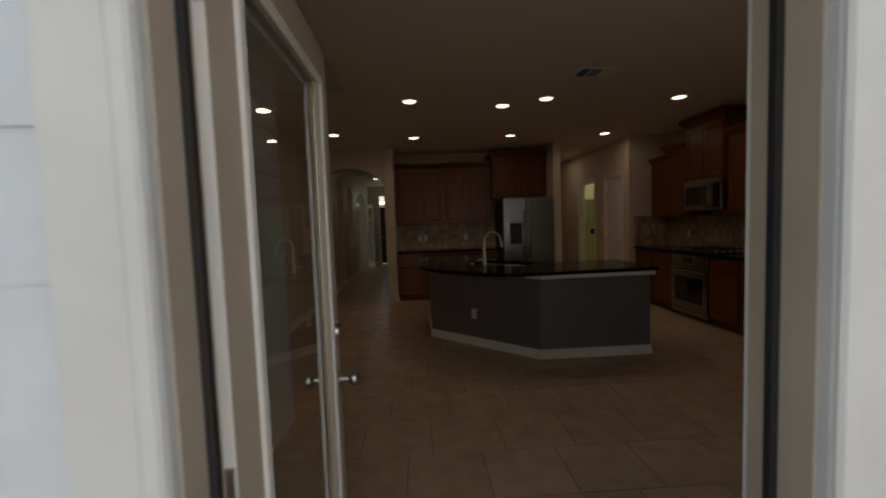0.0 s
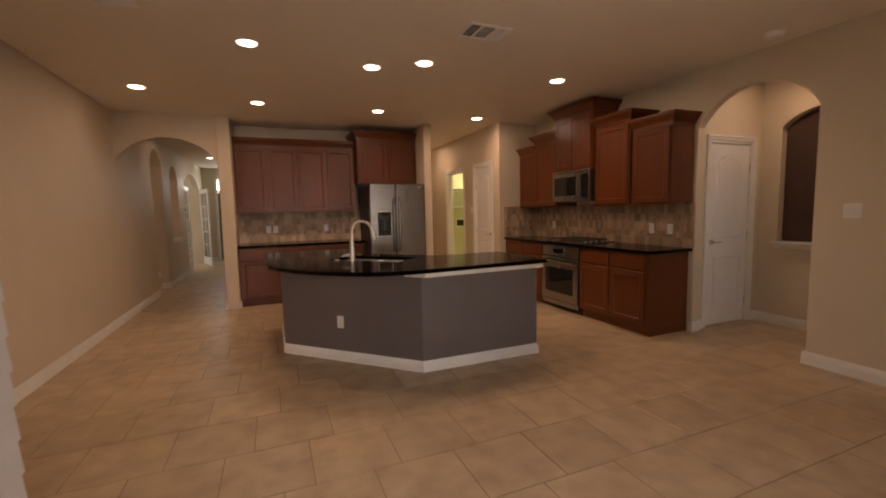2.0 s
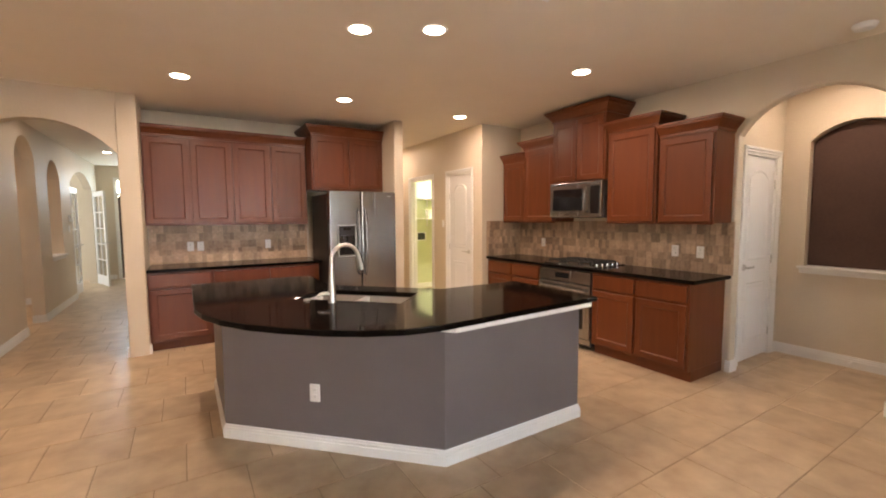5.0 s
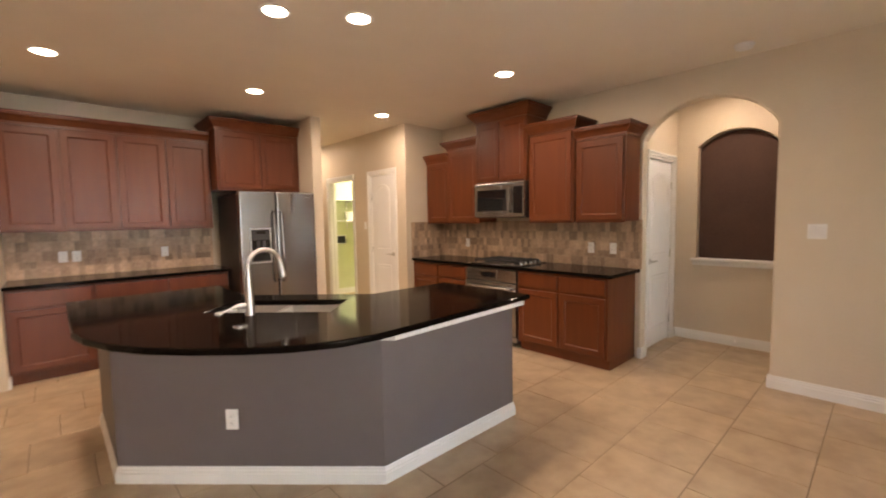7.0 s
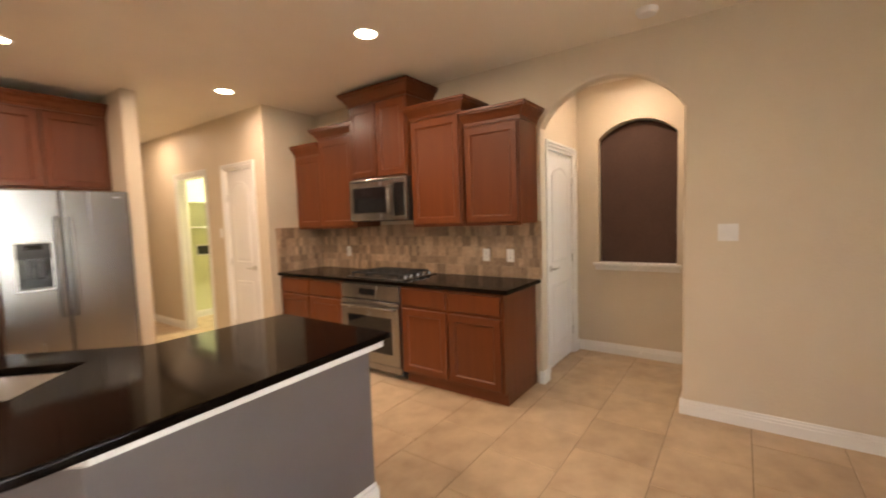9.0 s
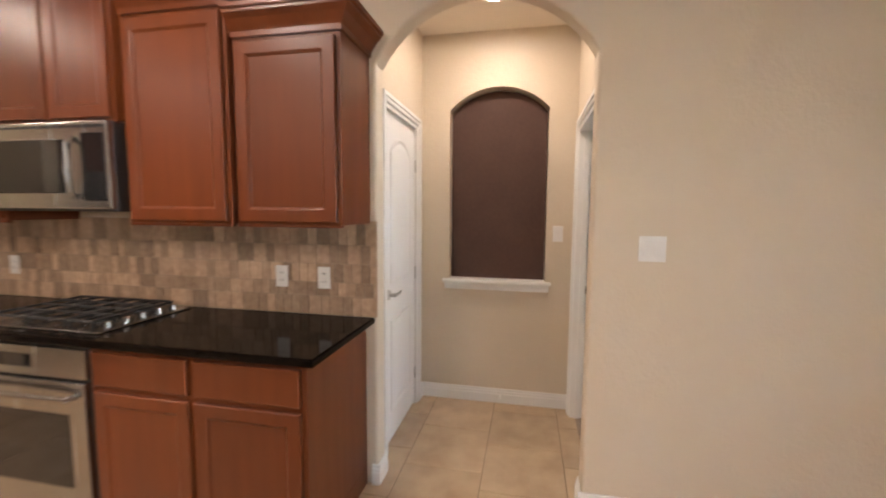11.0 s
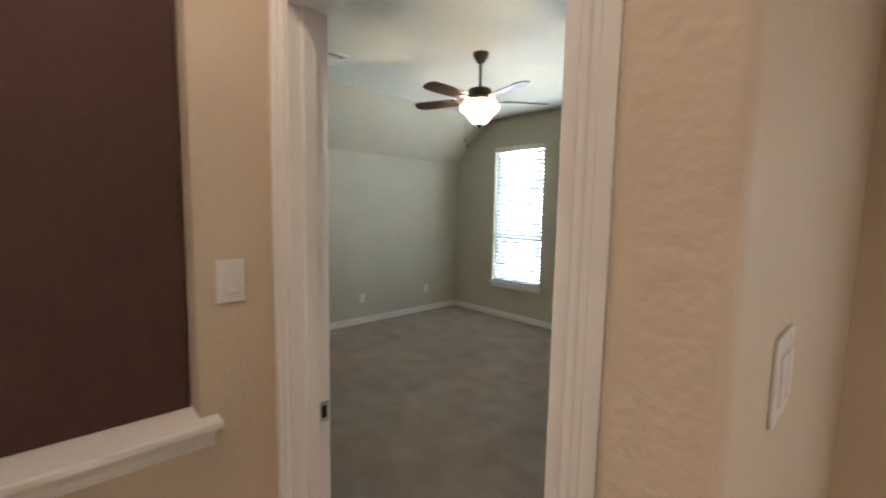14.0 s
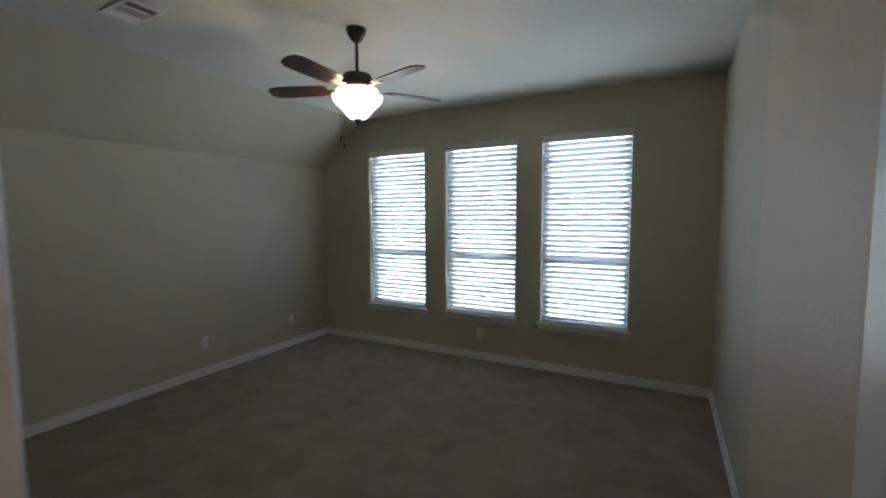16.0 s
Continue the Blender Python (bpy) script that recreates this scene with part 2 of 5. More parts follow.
Z = 2.78          # ceiling height
XR = 4.17         # kitchen side of the range wall
XL = -1.90        # west wall of the room and the hall
YS = 0.286        # inner face of the south wall
YO = 0.165        # outer face of the south wall
YB = 7.92         # wall behind the refrigerator
XN = 5.29         # east wall of the nook
YNN, YNS = 3.65, 2.515   # nook north and south walls
BX0, BX1, BY0, BY1 = 4.275, 8.71, -1.655, 2.485   # bedroom
XC, YC = 3.445, 6.50       # corner of the pantry block

# ---------------------------------------------------------------- structure: floors and ceilings
structure(boxes("floor", [((XL - 0.14, YO, -0.12), (5.6, 15.2, -0.0035)), ((-4.6, 8.6, -0.12), (XL - 0.14, 15.2, -0.0035))], GROUT), "brown grout bed under the tan floor tiles")
structure(box("floor_bedroom", (4.17, BY0 - 0.2, -0.11), (BX1 + 0.2, 2.475, 0.004), CARPET, bevel=0), "grey-brown cut-pile carpet")
structure(boxes("ceiling", [((-0.777, YO, Z), (4.29, 15.2, Z + 0.15)), ((XL - 0.14, 3.967, Z), (-0.777, 15.2, Z + 0.15)), ((-4.6, 8.6, Z), (XL - 0.14, 15.2, Z + 0.15)),
                            ((4.29, 2.481, Z), (5.6, 15.2, Z + 0.15))], CEIL), "tan textured ceiling")
structure(boxes("ceiling_tray", [((XL - 0.14, YO, Z + 0.32), (-0.70, 4.05, Z + 0.42)), ((-0.777, YO, Z + 0.15), (-0.70, 4.05, Z + 0.32)),
                                 ((XL - 0.14, 3.967, Z + 0.15), (-0.777, 4.05, Z + 0.32))], CEIL), "raised ceiling recess")
_bm = bmesh.new()
add_prism(_bm, [(BX0, Z), (8.05, Z), (BX1 + 0.02, 2.21), (BX1 + 0.12, 2.21), (BX1 + 0.12, Z + 0.12), (BX0, Z + 0.12)], "xz", BY0, 2.48)
_bm.faces.ensure_lookup_table()
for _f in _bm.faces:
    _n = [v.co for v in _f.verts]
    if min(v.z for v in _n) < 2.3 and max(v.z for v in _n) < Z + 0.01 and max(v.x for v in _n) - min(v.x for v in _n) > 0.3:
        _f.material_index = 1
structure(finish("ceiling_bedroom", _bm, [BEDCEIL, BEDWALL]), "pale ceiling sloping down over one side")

# ---------------------------------------------------------------- structure: walls
# range wall with the arched nook opening
AY0, AY1, ASP, ATOP = 2.552, 3.605, 2.20, 2.51
_bm = bmesh.new()
_pts = [(YO, 0), (AY0, 0)] + arc(AY0, AY1, ASP, ATOP) + [(AY1, 0), (YC + 0.12, 0), (YC + 0.12, Z), (YO, Z)]
add_prism(_bm, _pts, "yz", XR, XR + 0.12)
bmesh.ops.recalc_face_normals(_bm, faces=_bm.faces)
_es = [e for e in _bm.edges if abs(e.verts[0].co.x - e.verts[1].co.x) < 1e-6 and all(AY0 - 0.001 < v.co.y < AY1 + 0.001 for v in e.verts) and max(v.co.z for v in e.verts) > 0.01]
bmesh.ops.bevel(_bm, geom=_es, offset=0.018, segments=4, affect="EDGES", profile=0.5)
structure(finish("wall_east", _bm, WALL), "beige textured wall with an arched opening")
# nook
NI0, NI1, NIB, NIS, NIT = 2.712, 3.435, 0.957, 2.225, 2.385
_bm = bmesh.new()
add_box(_bm, (XN, YNS - 0.12, 0), (XN + 0.14, NI0, Z))
add_box(_bm, (XN, NI1, 0), (XN + 0.14, YNN + 0.12, Z))
add_box(_bm, (XN, NI0, 0), (XN + 0.14, NI1, NIB))
add_prism(_bm, [(NI0, Z)] + arc(NI0, NI1, NIS, NIT) + [(NI1, Z)], "yz", XN, XN + 0.14)
add_box(_bm, (XN + 0.12, NI0 - 0.02, NIB - 0.02), (XN + 0.14, NI1 + 0.02, NIT + 0.02))
structure(finish("wall_nook_east", _bm, WALL), "beige nook wall with an arched recess")
ND0, ND1, DH = 4.44, 5.15, 2.085
DHB, DHP = 2.045, 2.145   # heads of the bedroom door and of the pantry and laundry doors
structure(boxes("wall_nook_north", [((XR + 0.12, YNN, 0), (ND0, YNN + 0.12, Z)), ((ND1, YNN, 0), (XN, YNN + 0.12, Z)), ((ND0, YNN, DH), (ND1, YNN + 0.12, Z))], WALL))
BD0, BD1 = 4.352, 5.175
structure(boxes("wall_nook_south", [((XR + 0.12, BY1 + 0.004, 0), (BD0, YNS, Z)), ((BD1, BY1 + 0.004, 0), (XN, YNS, Z)), ((BD0, BY1 + 0.004, DHB), (BD1, YNS, Z))], WALL))
# bedroom
structure(boxes("wall_bedroom_north", [((BX0, BY1 - 0.075, 0), (BD0, BY1, Z)), ((BD1, BY1 - 0.075, 0), (BX1, BY1, Z)), ((BD0, BY1 - 0.075, DHB), (BD1, BY1, Z)),
                                       ((XN + 0.14, BY1, 0), (BX1 + 0.1, BY1 + 0.1, Z))], BEDWALL))
structure(box("wall_bedroom_west", (BX0 - 0.1, BY0 - 0.15, 0), (BX0, BY1 - 0.075, Z), BEDWALL, bevel=0))
structure(box("wall_bedroom_east", (BX1, BY0 - 0.15, 0), (BX1 + 0.12, BY1 + 0.1, 2.21), BEDWALL, bevel=0))
WINS = [(4.957, 5.785), (6.045, 6.88), (7.15, 7.95)]
WZ0, WZ1 = 0.50, 2.385
_sp = [((BX0, BY0 - 0.15, 0), (BX1, BY0, WZ0)), ((BX0, BY0 - 0.15, WZ1), (BX1, BY0, Z))]
_edges = [BX0] + [e for w in WINS for e in w] + [BX1]
for _a, _b in zip(_edges[0::2], _edges[1::2]):
    _sp.append(((_a, BY0 - 0.15, WZ0), (_b, BY0, WZ1)))
structure(boxes("wall_bedroom_south", _sp, BEDWALL))
# outer south wall of the kitchen, with the patio door opening
PX0, PX1, PH = -0.39, 0.465, 2.05
SX0, SX1, SZ0, SZ1 = 1.05, 2.55, 0.75, 2.10   # assumed twin window beside the patio door, unseen, placed to light the island
structure(boxes("wall_south", [((XL - 0.14, YO + 0.02, 0), (PX0 - 0.02, YS, Z + 0.4)), ((PX1 + 0.02, YO + 0.02, 0), (SX0, YS, Z)), ((SX1, YO + 0.02, 0), (XR, YS, Z)), ((SX0, YO + 0.02, 0), (SX1, YS, SZ0)), ((SX0, YO + 0.02, SZ1), (SX1, YS, Z)),
                               ((PX0 - 0.02, YO + 0.02, PH + 0.02), (PX1 + 0.02, YS, Z))], WALL))
# west wall: wide window behind the open patio door, then plain, then the hall
HW = [(9.02, 9.85, 0.0, 2.59), (10.46, 11.22, 0.90, 2.43), (11.98, 14.15, 0.0, 2.45)]
_bm = bmesh.new()
_y = YO
for _a, _b, _z0, _z1 in HW:
    add_box(_bm, (XL - 0.14, _y, 0), (XL, _a, Z))
    if _z0:
        add_box(_bm, (XL - 0.14, _a, 0), (XL, _b, _z0))
    add_prism(_bm, [(_a, Z)] + arc(_a, _b, _z1 - 0.28, _z1) + [(_b, Z)], "yz", XL - 0.14, XL)
    _y = _b
add_box(_bm, (XL - 0.14, _y, 0), (XL, 15.2, Z))
structure(finish("wall_west", _bm, WALL), "long beige wall with arched openings down the hall")
# stub wall between hall and kitchen, hall arch, end walls
structure(box("wall_hall_east", (-0.70, 7.24, 0), (-0.52, 15.0, Z), WALL, bevel=0.012, segments=2))
_bm = bmesh.new()
add_prism(_bm, [(XL, Z)] + arc(XL, -0.70, 2.15, 2.455) + [(-0.70, Z)], "xz", 7.26, 7.40)
structure(finish("wall_hall_arch", _bm, WALL), "arched header over the hall")
structure(boxes("wall_hall_end", [((XL - 3, 14.8, 0), (-1.55, 14.95, Z)), ((-0.62, 14.8, 0), (-0.50, 14.95, Z)), ((-1.55, 14.8, 2.5), (-0.62, 14.95, Z))], WALL))
structure(box("wall_north", (-0.52, YB, 0), (2.30, YB + 0.12, Z), WALL, bevel=0))
structure(box("wall_corridor_west", (2.30, 6.93, 0), (2.43, 10.3, Z), WALL, bevel=0.01, segments=2))
LD0, LD1 = 7.88, 8.67
PD0, PD1 = 6.76, 7.38
structure(boxes("wall_corridor_east", [((XC, YC, 0), (XC + 0.12, PD0, Z)), ((XC, PD1, 0), (XC + 0.12, LD0, Z)), ((XC, LD1, 0), (XC + 0.12, 10.3, Z)),
                                       ((XC, PD0, DHP), (XC + 0.12, PD1, Z)), ((XC, LD0, DHP), (XC + 0.12, LD1, Z))], WALL))
structure(box("wall_corridor_end", (2.30, 10.3, 0), (5.3, 10.42, Z), WALL, bevel=0))
structure(box("wall_pantry", (XC + 0.12, YC, 0), (XR, YC + 0.12, Z), WALL, bevel=0))
structure(boxes("wall_laundry", [((5.0, 7.5, 0), (5.1, 10.3, Z)), ((XC + 0.12, 7.5, 0), (5.0, 7.6, Z)), ((XC + 0.122, 9.40, 0), (5.0, 9.5, Z))], GREENWALL), "pale green laundry walls")
# unseen walls added to stop outside light leaking under the nook door
structure(boxes("wall_closet_unseen", [((XR + 0.12, 4.90, 0), (5.30, 5.0, Z)), ((XN, YNN + 0.12, 0), (XN + 0.14, 5.0, Z)), ((5.0, 5.0, 0), (5.1, 7.5, Z))], WALL))
structure(boxes("wall_side_room", [((-4.5, 8.6, 0), (XL - 0.14, 8.7, Z)), ((-4.6, 8.6, 0), (-4.5, 15.0, Z)), ((-4.5, 11.7, 0), (XL - 0.14, 11.8, Z))], WALL))


# ---------------------------------------------------------------- trim
def baseboard(p, q, inward, h=0.11):
    """A stepped baseboard from p to q on the floor; inward is the direction into the room."""
    p, q, n = Vector((*p, 0)), Vector((*q, 0)), Vector((*inward, 0)).normalized()
    prof = [(0.0, 0.0), (0.016, 0.0), (0.016, h * 0.62), (0.012, h * 0.66), (0.012, h * 0.80), (0.008, h * 0.84), (0.007, h * 0.97), (0.004, h), (0.0, h)]
    bm = bmesh.new()
    ra = [bm.verts.new(p + n * (0.001 + a) + Vector((0, 0, b + 0.001))) for a, b in prof]
    rb = [bm.verts.new(q + n * (0.001 + a) + Vector((0, 0, b + 0.001))) for a, b in prof]
    for i in range(len(prof)):
        j = (i + 1) % len(prof)
        bm.faces.new((ra[i], ra[j], rb[j], rb[i]))
    bm.faces.new(ra)
    bm.faces.new(rb)
    return structure(finish("baseboard", bm, WHITE), "white stepped baseboard")


for _p, _q, _n in [((XR, YS), (XR, AY0 + 0.016), (-1, 0)), ((XR, AY0), (XR + 0.12, AY0), (0, 1)), ((XR, AY1), (XR + 0.12, AY1), (0, -1)), ((XR, AY1 - 0.016), (XR, AY1 + 0.03), (-1, 0)),
                   ((XN, YNS), (XN, YNN), (-1, 0)), ((ND1 + 0.065, YNN), (XN, YNN), (0, -1)), ((XR + 0.12, YNN), (ND0 - 0.065, YNN), (0, -1)),
                   ((BX0, BY0), (BX0, BY1 - 0.075), (1, 0)), ((BX0, BY0), (BX1, BY0), (0, 1)), ((BX1, BY0), (BX1, BY1 - 0.075), (-1, 0)), ((BD1 + 0.07, BY1 - 0.075), (BX1, BY1 - 0.075), (0, -1)),
                   ((XL, YS), (XL, 9.02), (1, 0)), ((XL, 9.85), (XL, 11.98), (1, 0)), ((XL, 14.15), (XL, 14.8), (1, 0)), ((XL - 0.14, 9.02), (XL, 9.02), (0, 1)), ((XL - 0.14, 9.85), (XL, 9.85), (0, -1)),
                   ((-0.70, 7.26 - 0.016), (-0.70, 14.8), (-1, 0)), ((-0.716, 7.26), (-0.504, 7.26), (0, -1)), ((-0.52, 7.244), (-0.52, 7.36), (1, 0)),
                   ((XL, 14.8), (-1.60, 14.8), (0, -1)), ((PX1 + 0.08, YS), (XR, YS), (0, 1)), ((XL, YS), (PX0 - 0.08, YS), (0, 1)),
                   ((XC, LD1 + 0.07), (XC, 10.3), (-1, 0)), ((XC, PD1 + 0.07), (XC, LD0 - 0.07), (-1, 0)), ((2.43, 10.3), (XC, 10.3), (0, -1)),
                   ((2.43, 6.914), (2.43, 10.3), (1, 0)), ((2.298, 6.93), (2.446, 6.93), (0, -1)), ((XC + 0.12, 9.40), (5.0, 9.40), (0, -1)),
                   ((-4.5, 8.7), (XL - 0.14, 8.7), (0, 1)), ((-4.5, 11.7), (XL - 0.14, 11.7), (0, -1)), ((-4.5, 8.7), (-4.5, 11.7), (1, 0))]:
    baseboard(_p, _q, _n, 0.085 if max(_p[1], _q[1]) < 2.42 and min(_p[0], _q[0]) > 4.2 else 0.11)


def casing(m, w, h, depth, jamb_depth, name="door_casing", both=True, material=WHITE, far_stop=True):
    """A moulded door casing and jamb round an opening w wide and h high; local x along the wall, y into it."""
    bm = bmesh.new()
    for side in ([0, 1] if both else [0]):
        y0, s = (0.0, -1) if side == 0 else (jamb_depth, 1)
        for inset, out, thick in ((0.004, 0.058, 0.010), (0.008, 0.022, 0.014), (0.034, 0.060, 0.018)):
            ya, yb = sorted((y0, y0 + s * thick))
            add_box(bm, (-out, ya, 0), (-inset, yb, h + out), 0.003)
            add_box(bm, (w + inset, ya, 0), (w + out, yb, h + out), 0.003)
            add_box(bm, (-inset, ya, h + inset), (w + inset, yb, h + out), 0.003)
    add_box(bm, (-0.006, -0.002, 0), (0.018, jamb_depth + 0.002, h))
    add_box(bm, (w - 0.018, -0.002, 0), (w + 0.006, jamb_depth + 0.002, h))
    add_box(bm, (0.018, -0.002, h - 0.018), (w - 0.018, jamb_depth + 0.002, h + 0.006))
    add_box(bm, (0.018, depth, 0), (0.030, depth + 0.035, h - 0.018))
    if far_stop:
        add_box(bm, (w - 0.030, depth, 0), (w - 0.018, depth + 0.035, h - 0.018))
    ob = finish(name, bm, material)
    ob.matrix_basis = m
    return structure(ob, "white moulded door casing")


def add_moulding(bm, pts, y, s=-1):
    """A raised panel with a moulded rim on a door face at depth y."""
    c = Vector((sum(p[0] for p in pts) / len(pts), sum(p[1] for p in pts) / len(pts)))
    n = len(pts)

    def ring(inset, out):
        res = []
        for i in range(n):
            a, b, d = Vector(pts[i - 1]), Vector(pts[i]), Vector(pts[(i + 1) % n])
            e1, e2 = (b - a).normalized(), (d - b).normalized()
            n1, n2 = Vector((-e1.y, e1.x)), Vector((-e2.y, e2.x))
            k = (n1 + n2).normalized()
            k = k / max(0.35, k.dot(n1))
            q = b + k * inset
            res.append(bm.verts.new((q.x, y + s * out, q.y)))
        return res
    rings = [ring(0, 0.0), ring(0.008, 0.009), ring(0.022, 0.003), ring(0.030, 0.002), ring(0.055, 0.007)]
    for a, b in zip(rings, rings[1:]):
        for i in range(n):
            bm.faces.new((a[i], a[(i + 1) % n], b[(i + 1) % n], b[i]))
    bm.faces.new(rings[-1])


def panel_outline(x0, x1, z0, z1, rise):
    pts = [(x0, z0), (x1, z0)]
    if rise:
        pts += [(p[0], p[1]) for p in reversed(arc(x0, x1, z1 - rise, z1, 14))]
    else:
        pts += [(x1, z1), (x0, z1)]
    return pts


def lever(parent, x, y, z, s=-1, reach=0.11):
    bm = bmesh.new()
    add_cyl(bm, (x, y, z), (x, y + s * 0.012, z), 0.031)
    add_cyl(bm, (x, y + s * 0.012, z), (x, y + s * 0.05, z), 0.011)
    k = 1 if reach > 0 else -1
    add_tube(bm, [(x - k * 0.008, y + s * 0.05, z), (x + reach * 0.35, y + s * 0.054, z + 0.004), (x + reach * 0.7, y + s * 0.053, z - 0.002), (x + reach, y + s * 0.048, z + 0.008)],
             [0.010, 0.009, 0.008, 0.006])
    return finish("handle", bm, SATIN, parent, smooth=True)


def panel_door(m, w, h, label, handle_x, name="door_1", hinges=None, reach=0.11, hz=0.965):
    root = thing(name, label, "door", m)
    bm = bmesh.new()
    add_box(bm, (0, 0, 0.012), (w, 0.035, h), 0.002)
    for y, s in ((0.0, -1), (0.035, 1)):
        for z0, z1, rise in ((0.20, 0.80, 0.0), (1.02, h - 0.13, 0.10)):
            add_moulding(bm, panel_outline(0.115, w - 0.115, z0, z1, rise), y, s)
    finish("leaf", bm, DOORWHITE, root)
    lever(root, handle_x, 0, hz, -1, reach)
    lever(root, handle_x, 0.035, hz, 1, reach)
    if hinges is not None:
        for z in (0.25, 1.02, 1.80):
            bm = bmesh.new()
            add_cyl(bm, (hinges, -0.008, z - 0.045), (hinges, -0.008, z + 0.045), 0.007, seg=10)
            finish("hinge", bm, SATIN, root, smooth=True)
    root["kind"] = "structure"
    return root


# nook closet door, pantry door, bedroom door
casing(face_south(ND0, YNN), ND1 - ND0, DH, 0.055, 0.12)
panel_door(face_south(ND0 + 0.02, YNN + 0.02), ND1 - ND0 - 0.04, DH - 0.022, "white closed two-panel door with an arched top panel", 0.07, "door_1", hinges=ND1 - ND0 - 0.035)
casing(face_west(XC, PD1), PD1 - PD0, DHP, 0.055, 0.12)
panel_door(face_west(XC + 0.02, PD1 - 0.02), PD1 - PD0 - 0.04, DHP - 0.022, "white closed pantry door with two moulded panels", PD1 - PD0 - 0.10, "door_2", hinges=0.0, reach=-0.11)
casing(face_west(XC, LD1), LD1 - LD0, DHP, 0.055, 0.12)
casing(face_north(BD1, YNS), BD1 - BD0, DHB, 0.035, YNS - BY1 + 0.075, far_stop=False)
panel_door(pose(4.378, 2.395, 0, 0, 0, 0.4) @ face_east(0.0, -0.76), 0.76, DHB - 0.022, "white bedroom door standing open against the wall", 0.07, "door_3", hz=0.91)
_bm = bmesh.new()
add_box(_bm, (BD1 - 0.0205, BY1 - 0.074, 0.905), (BD1 - 0.0165, BY1 - 0.040, 0.965), 0.001)
structure(finish("trim_strike_plate", _bm, SATIN), "nickel strike plate on the door jamb")
structure(box("trim_strike_hole", (BD1 - 0.0215, BY1 - 0.066, 0.917), (BD1 - 0.0200, BY1 - 0.050, 0.953), BLACK, bevel=0))

# patio door: jamb, brick mould, open half-glazed leaf
_bm = bmesh.new()
for _a, _b in ((PX0 - 0.02, PX0), (PX1, PX1 + 0.02)):
    add_box(_bm, (_a, YO, 0), (_b, YS + 0.002, PH + 0.02), 0.002)
add_box(_bm, (PX0, YO, PH), (PX1, YS + 0.002, PH + 0.02), 0.002)
structure(finish("door_jamb_patio", _bm, TANOUT), "tan painted door jamb")
_bm = bmesh.new()
for _a, _b in ((PX0 - 0.125, PX0 - 0.002), (PX1 + 0.002, PX1 + 0.125)):
    add_box(_bm, (_a, YO - 0.022, 0), (_b, YO + 0.02, PH + 0.125), 0.004)
    _c = _b - 0.03 if _a < 0 else _a
    add_box(_bm, (_c, YO - 0.034, 0), (_c + 0.03, YO - 0.02, PH + 0.03), 0.006)
add_box(_bm, (PX0 - 0.002, YO - 0.022, PH), (PX1 + 0.002, YO + 0.02, PH + 0.125), 0.004)
structure(finish("trim_patio", _bm, TRIMOUT), "white exterior door trim")
_bm = bmesh.new()
for _a in (PX0 + 0.001, PX1 - 0.013):
    add_box(_bm, (_a, YS - 0.062, 0.02), (_a + 0.012, YS - 0.048, PH))
structure(finish("trim_weatherstrip", _bm, RUBBER), "black weatherstrip")
_bm = bmesh.new()
for _a, _b in ((PX0 - 0.075, PX0 - 0.004), (PX1 + 0.004, PX1 + 0.075)):
    add_box(_bm, (_a, YS, 0), (_b, YS + 0.018, PH + 0.07), 0.005)
add_box(_bm, (PX0 - 0.004, YS, PH + 0.004), (PX1 + 0.004, YS + 0.018, PH + 0.07), 0.005)
structure(finish("trim_patio_inner", _bm, WHITE), "white inner door casing")
structure(box("trim_threshold", (PX0, YO - 0.03, 0.0), (PX1, YS, 0.02), SATIN, bevel=0.004), "metal door threshold")

_leaf = thing("patio_door", "white full-glass patio door standing open into the room", "door", face_east(PX0 + 0.018, YS - 0.012) @ pose(0, 0, 0, 0, 0, 0.5))
_W, _H, _T = 0.85, 2.03, 0.044
_bm = bmesh.new()
for _lo, _hi in (((0, 0, 0.012), (0.115, _T, _H)), ((_W - 0.115, 0, 0.012), (_W, _T, _H)), ((0.115, 0, 0.012), (_W - 0.115, _T, 0.24)), ((0.115, 0, _H - 0.13), (_W - 0.115, _T, _H))):
    add_box(_bm, _lo, _hi, 0.002)
# tan stands in for the shade on this white leaf's face
finish("leaf", _bm, TANOUT, _leaf)
box("hinge_edge", (-0.003, 0.0, 0.012), (-0.0005, _T, _H), DOORWHITE, _leaf, bevel=0)
_bm = bmesh.new()
for _y0, _y1 in ((-0.009, 0.002), (_T - 0.002, _T + 0.009)):
    for _lo, _hi in (((0.10, _y0, 0.225), (0.128, _y1, _H - 0.115)), ((_W - 0.128, _y0, 0.225), (_W - 0.10, _y1, _H - 0.115)),
                     ((0.128, _y0, 0.225), (_W - 0.128, _y1, 0.253)), ((0.128, _y0, _H - 0.143), (_W - 0.128, _y1, _H - 0.115))):
        add_box(_bm, _lo, _hi, 0.003)
finish("glazing_bead", _bm, DOORWHITE, _leaf)
box("pane", (0.12, 0.018, 0.245), (_W - 0.12, 0.024, _H - 0.135), GLASS, _leaf, bevel=0)
_bm = bmesh.new()
for _s, _y in ((-1, 0.0), (1, _T)):
    add_cyl(_bm, (_W - 0.06, _y, 0.91), (_W - 0.06, _y + _s * 0.012, 0.91), 0.033)
    add_cyl(_bm, (_W - 0.06, _y + _s * 0.012, 0.91), (_W - 0.06, _y + _s * 0.04, 0.91), 0.013)
    bmesh.ops.create_uvsphere(_bm, u_segments=20, v_segments=12, radius=0.027, matrix=Matrix.Translation((_W - 0.06, _y + _s * 0.058, 0.91)) @ Matrix.Diagonal((1, 0.8, 1, 1)))
finish("knob", _bm, SATIN, _leaf, smooth=True)
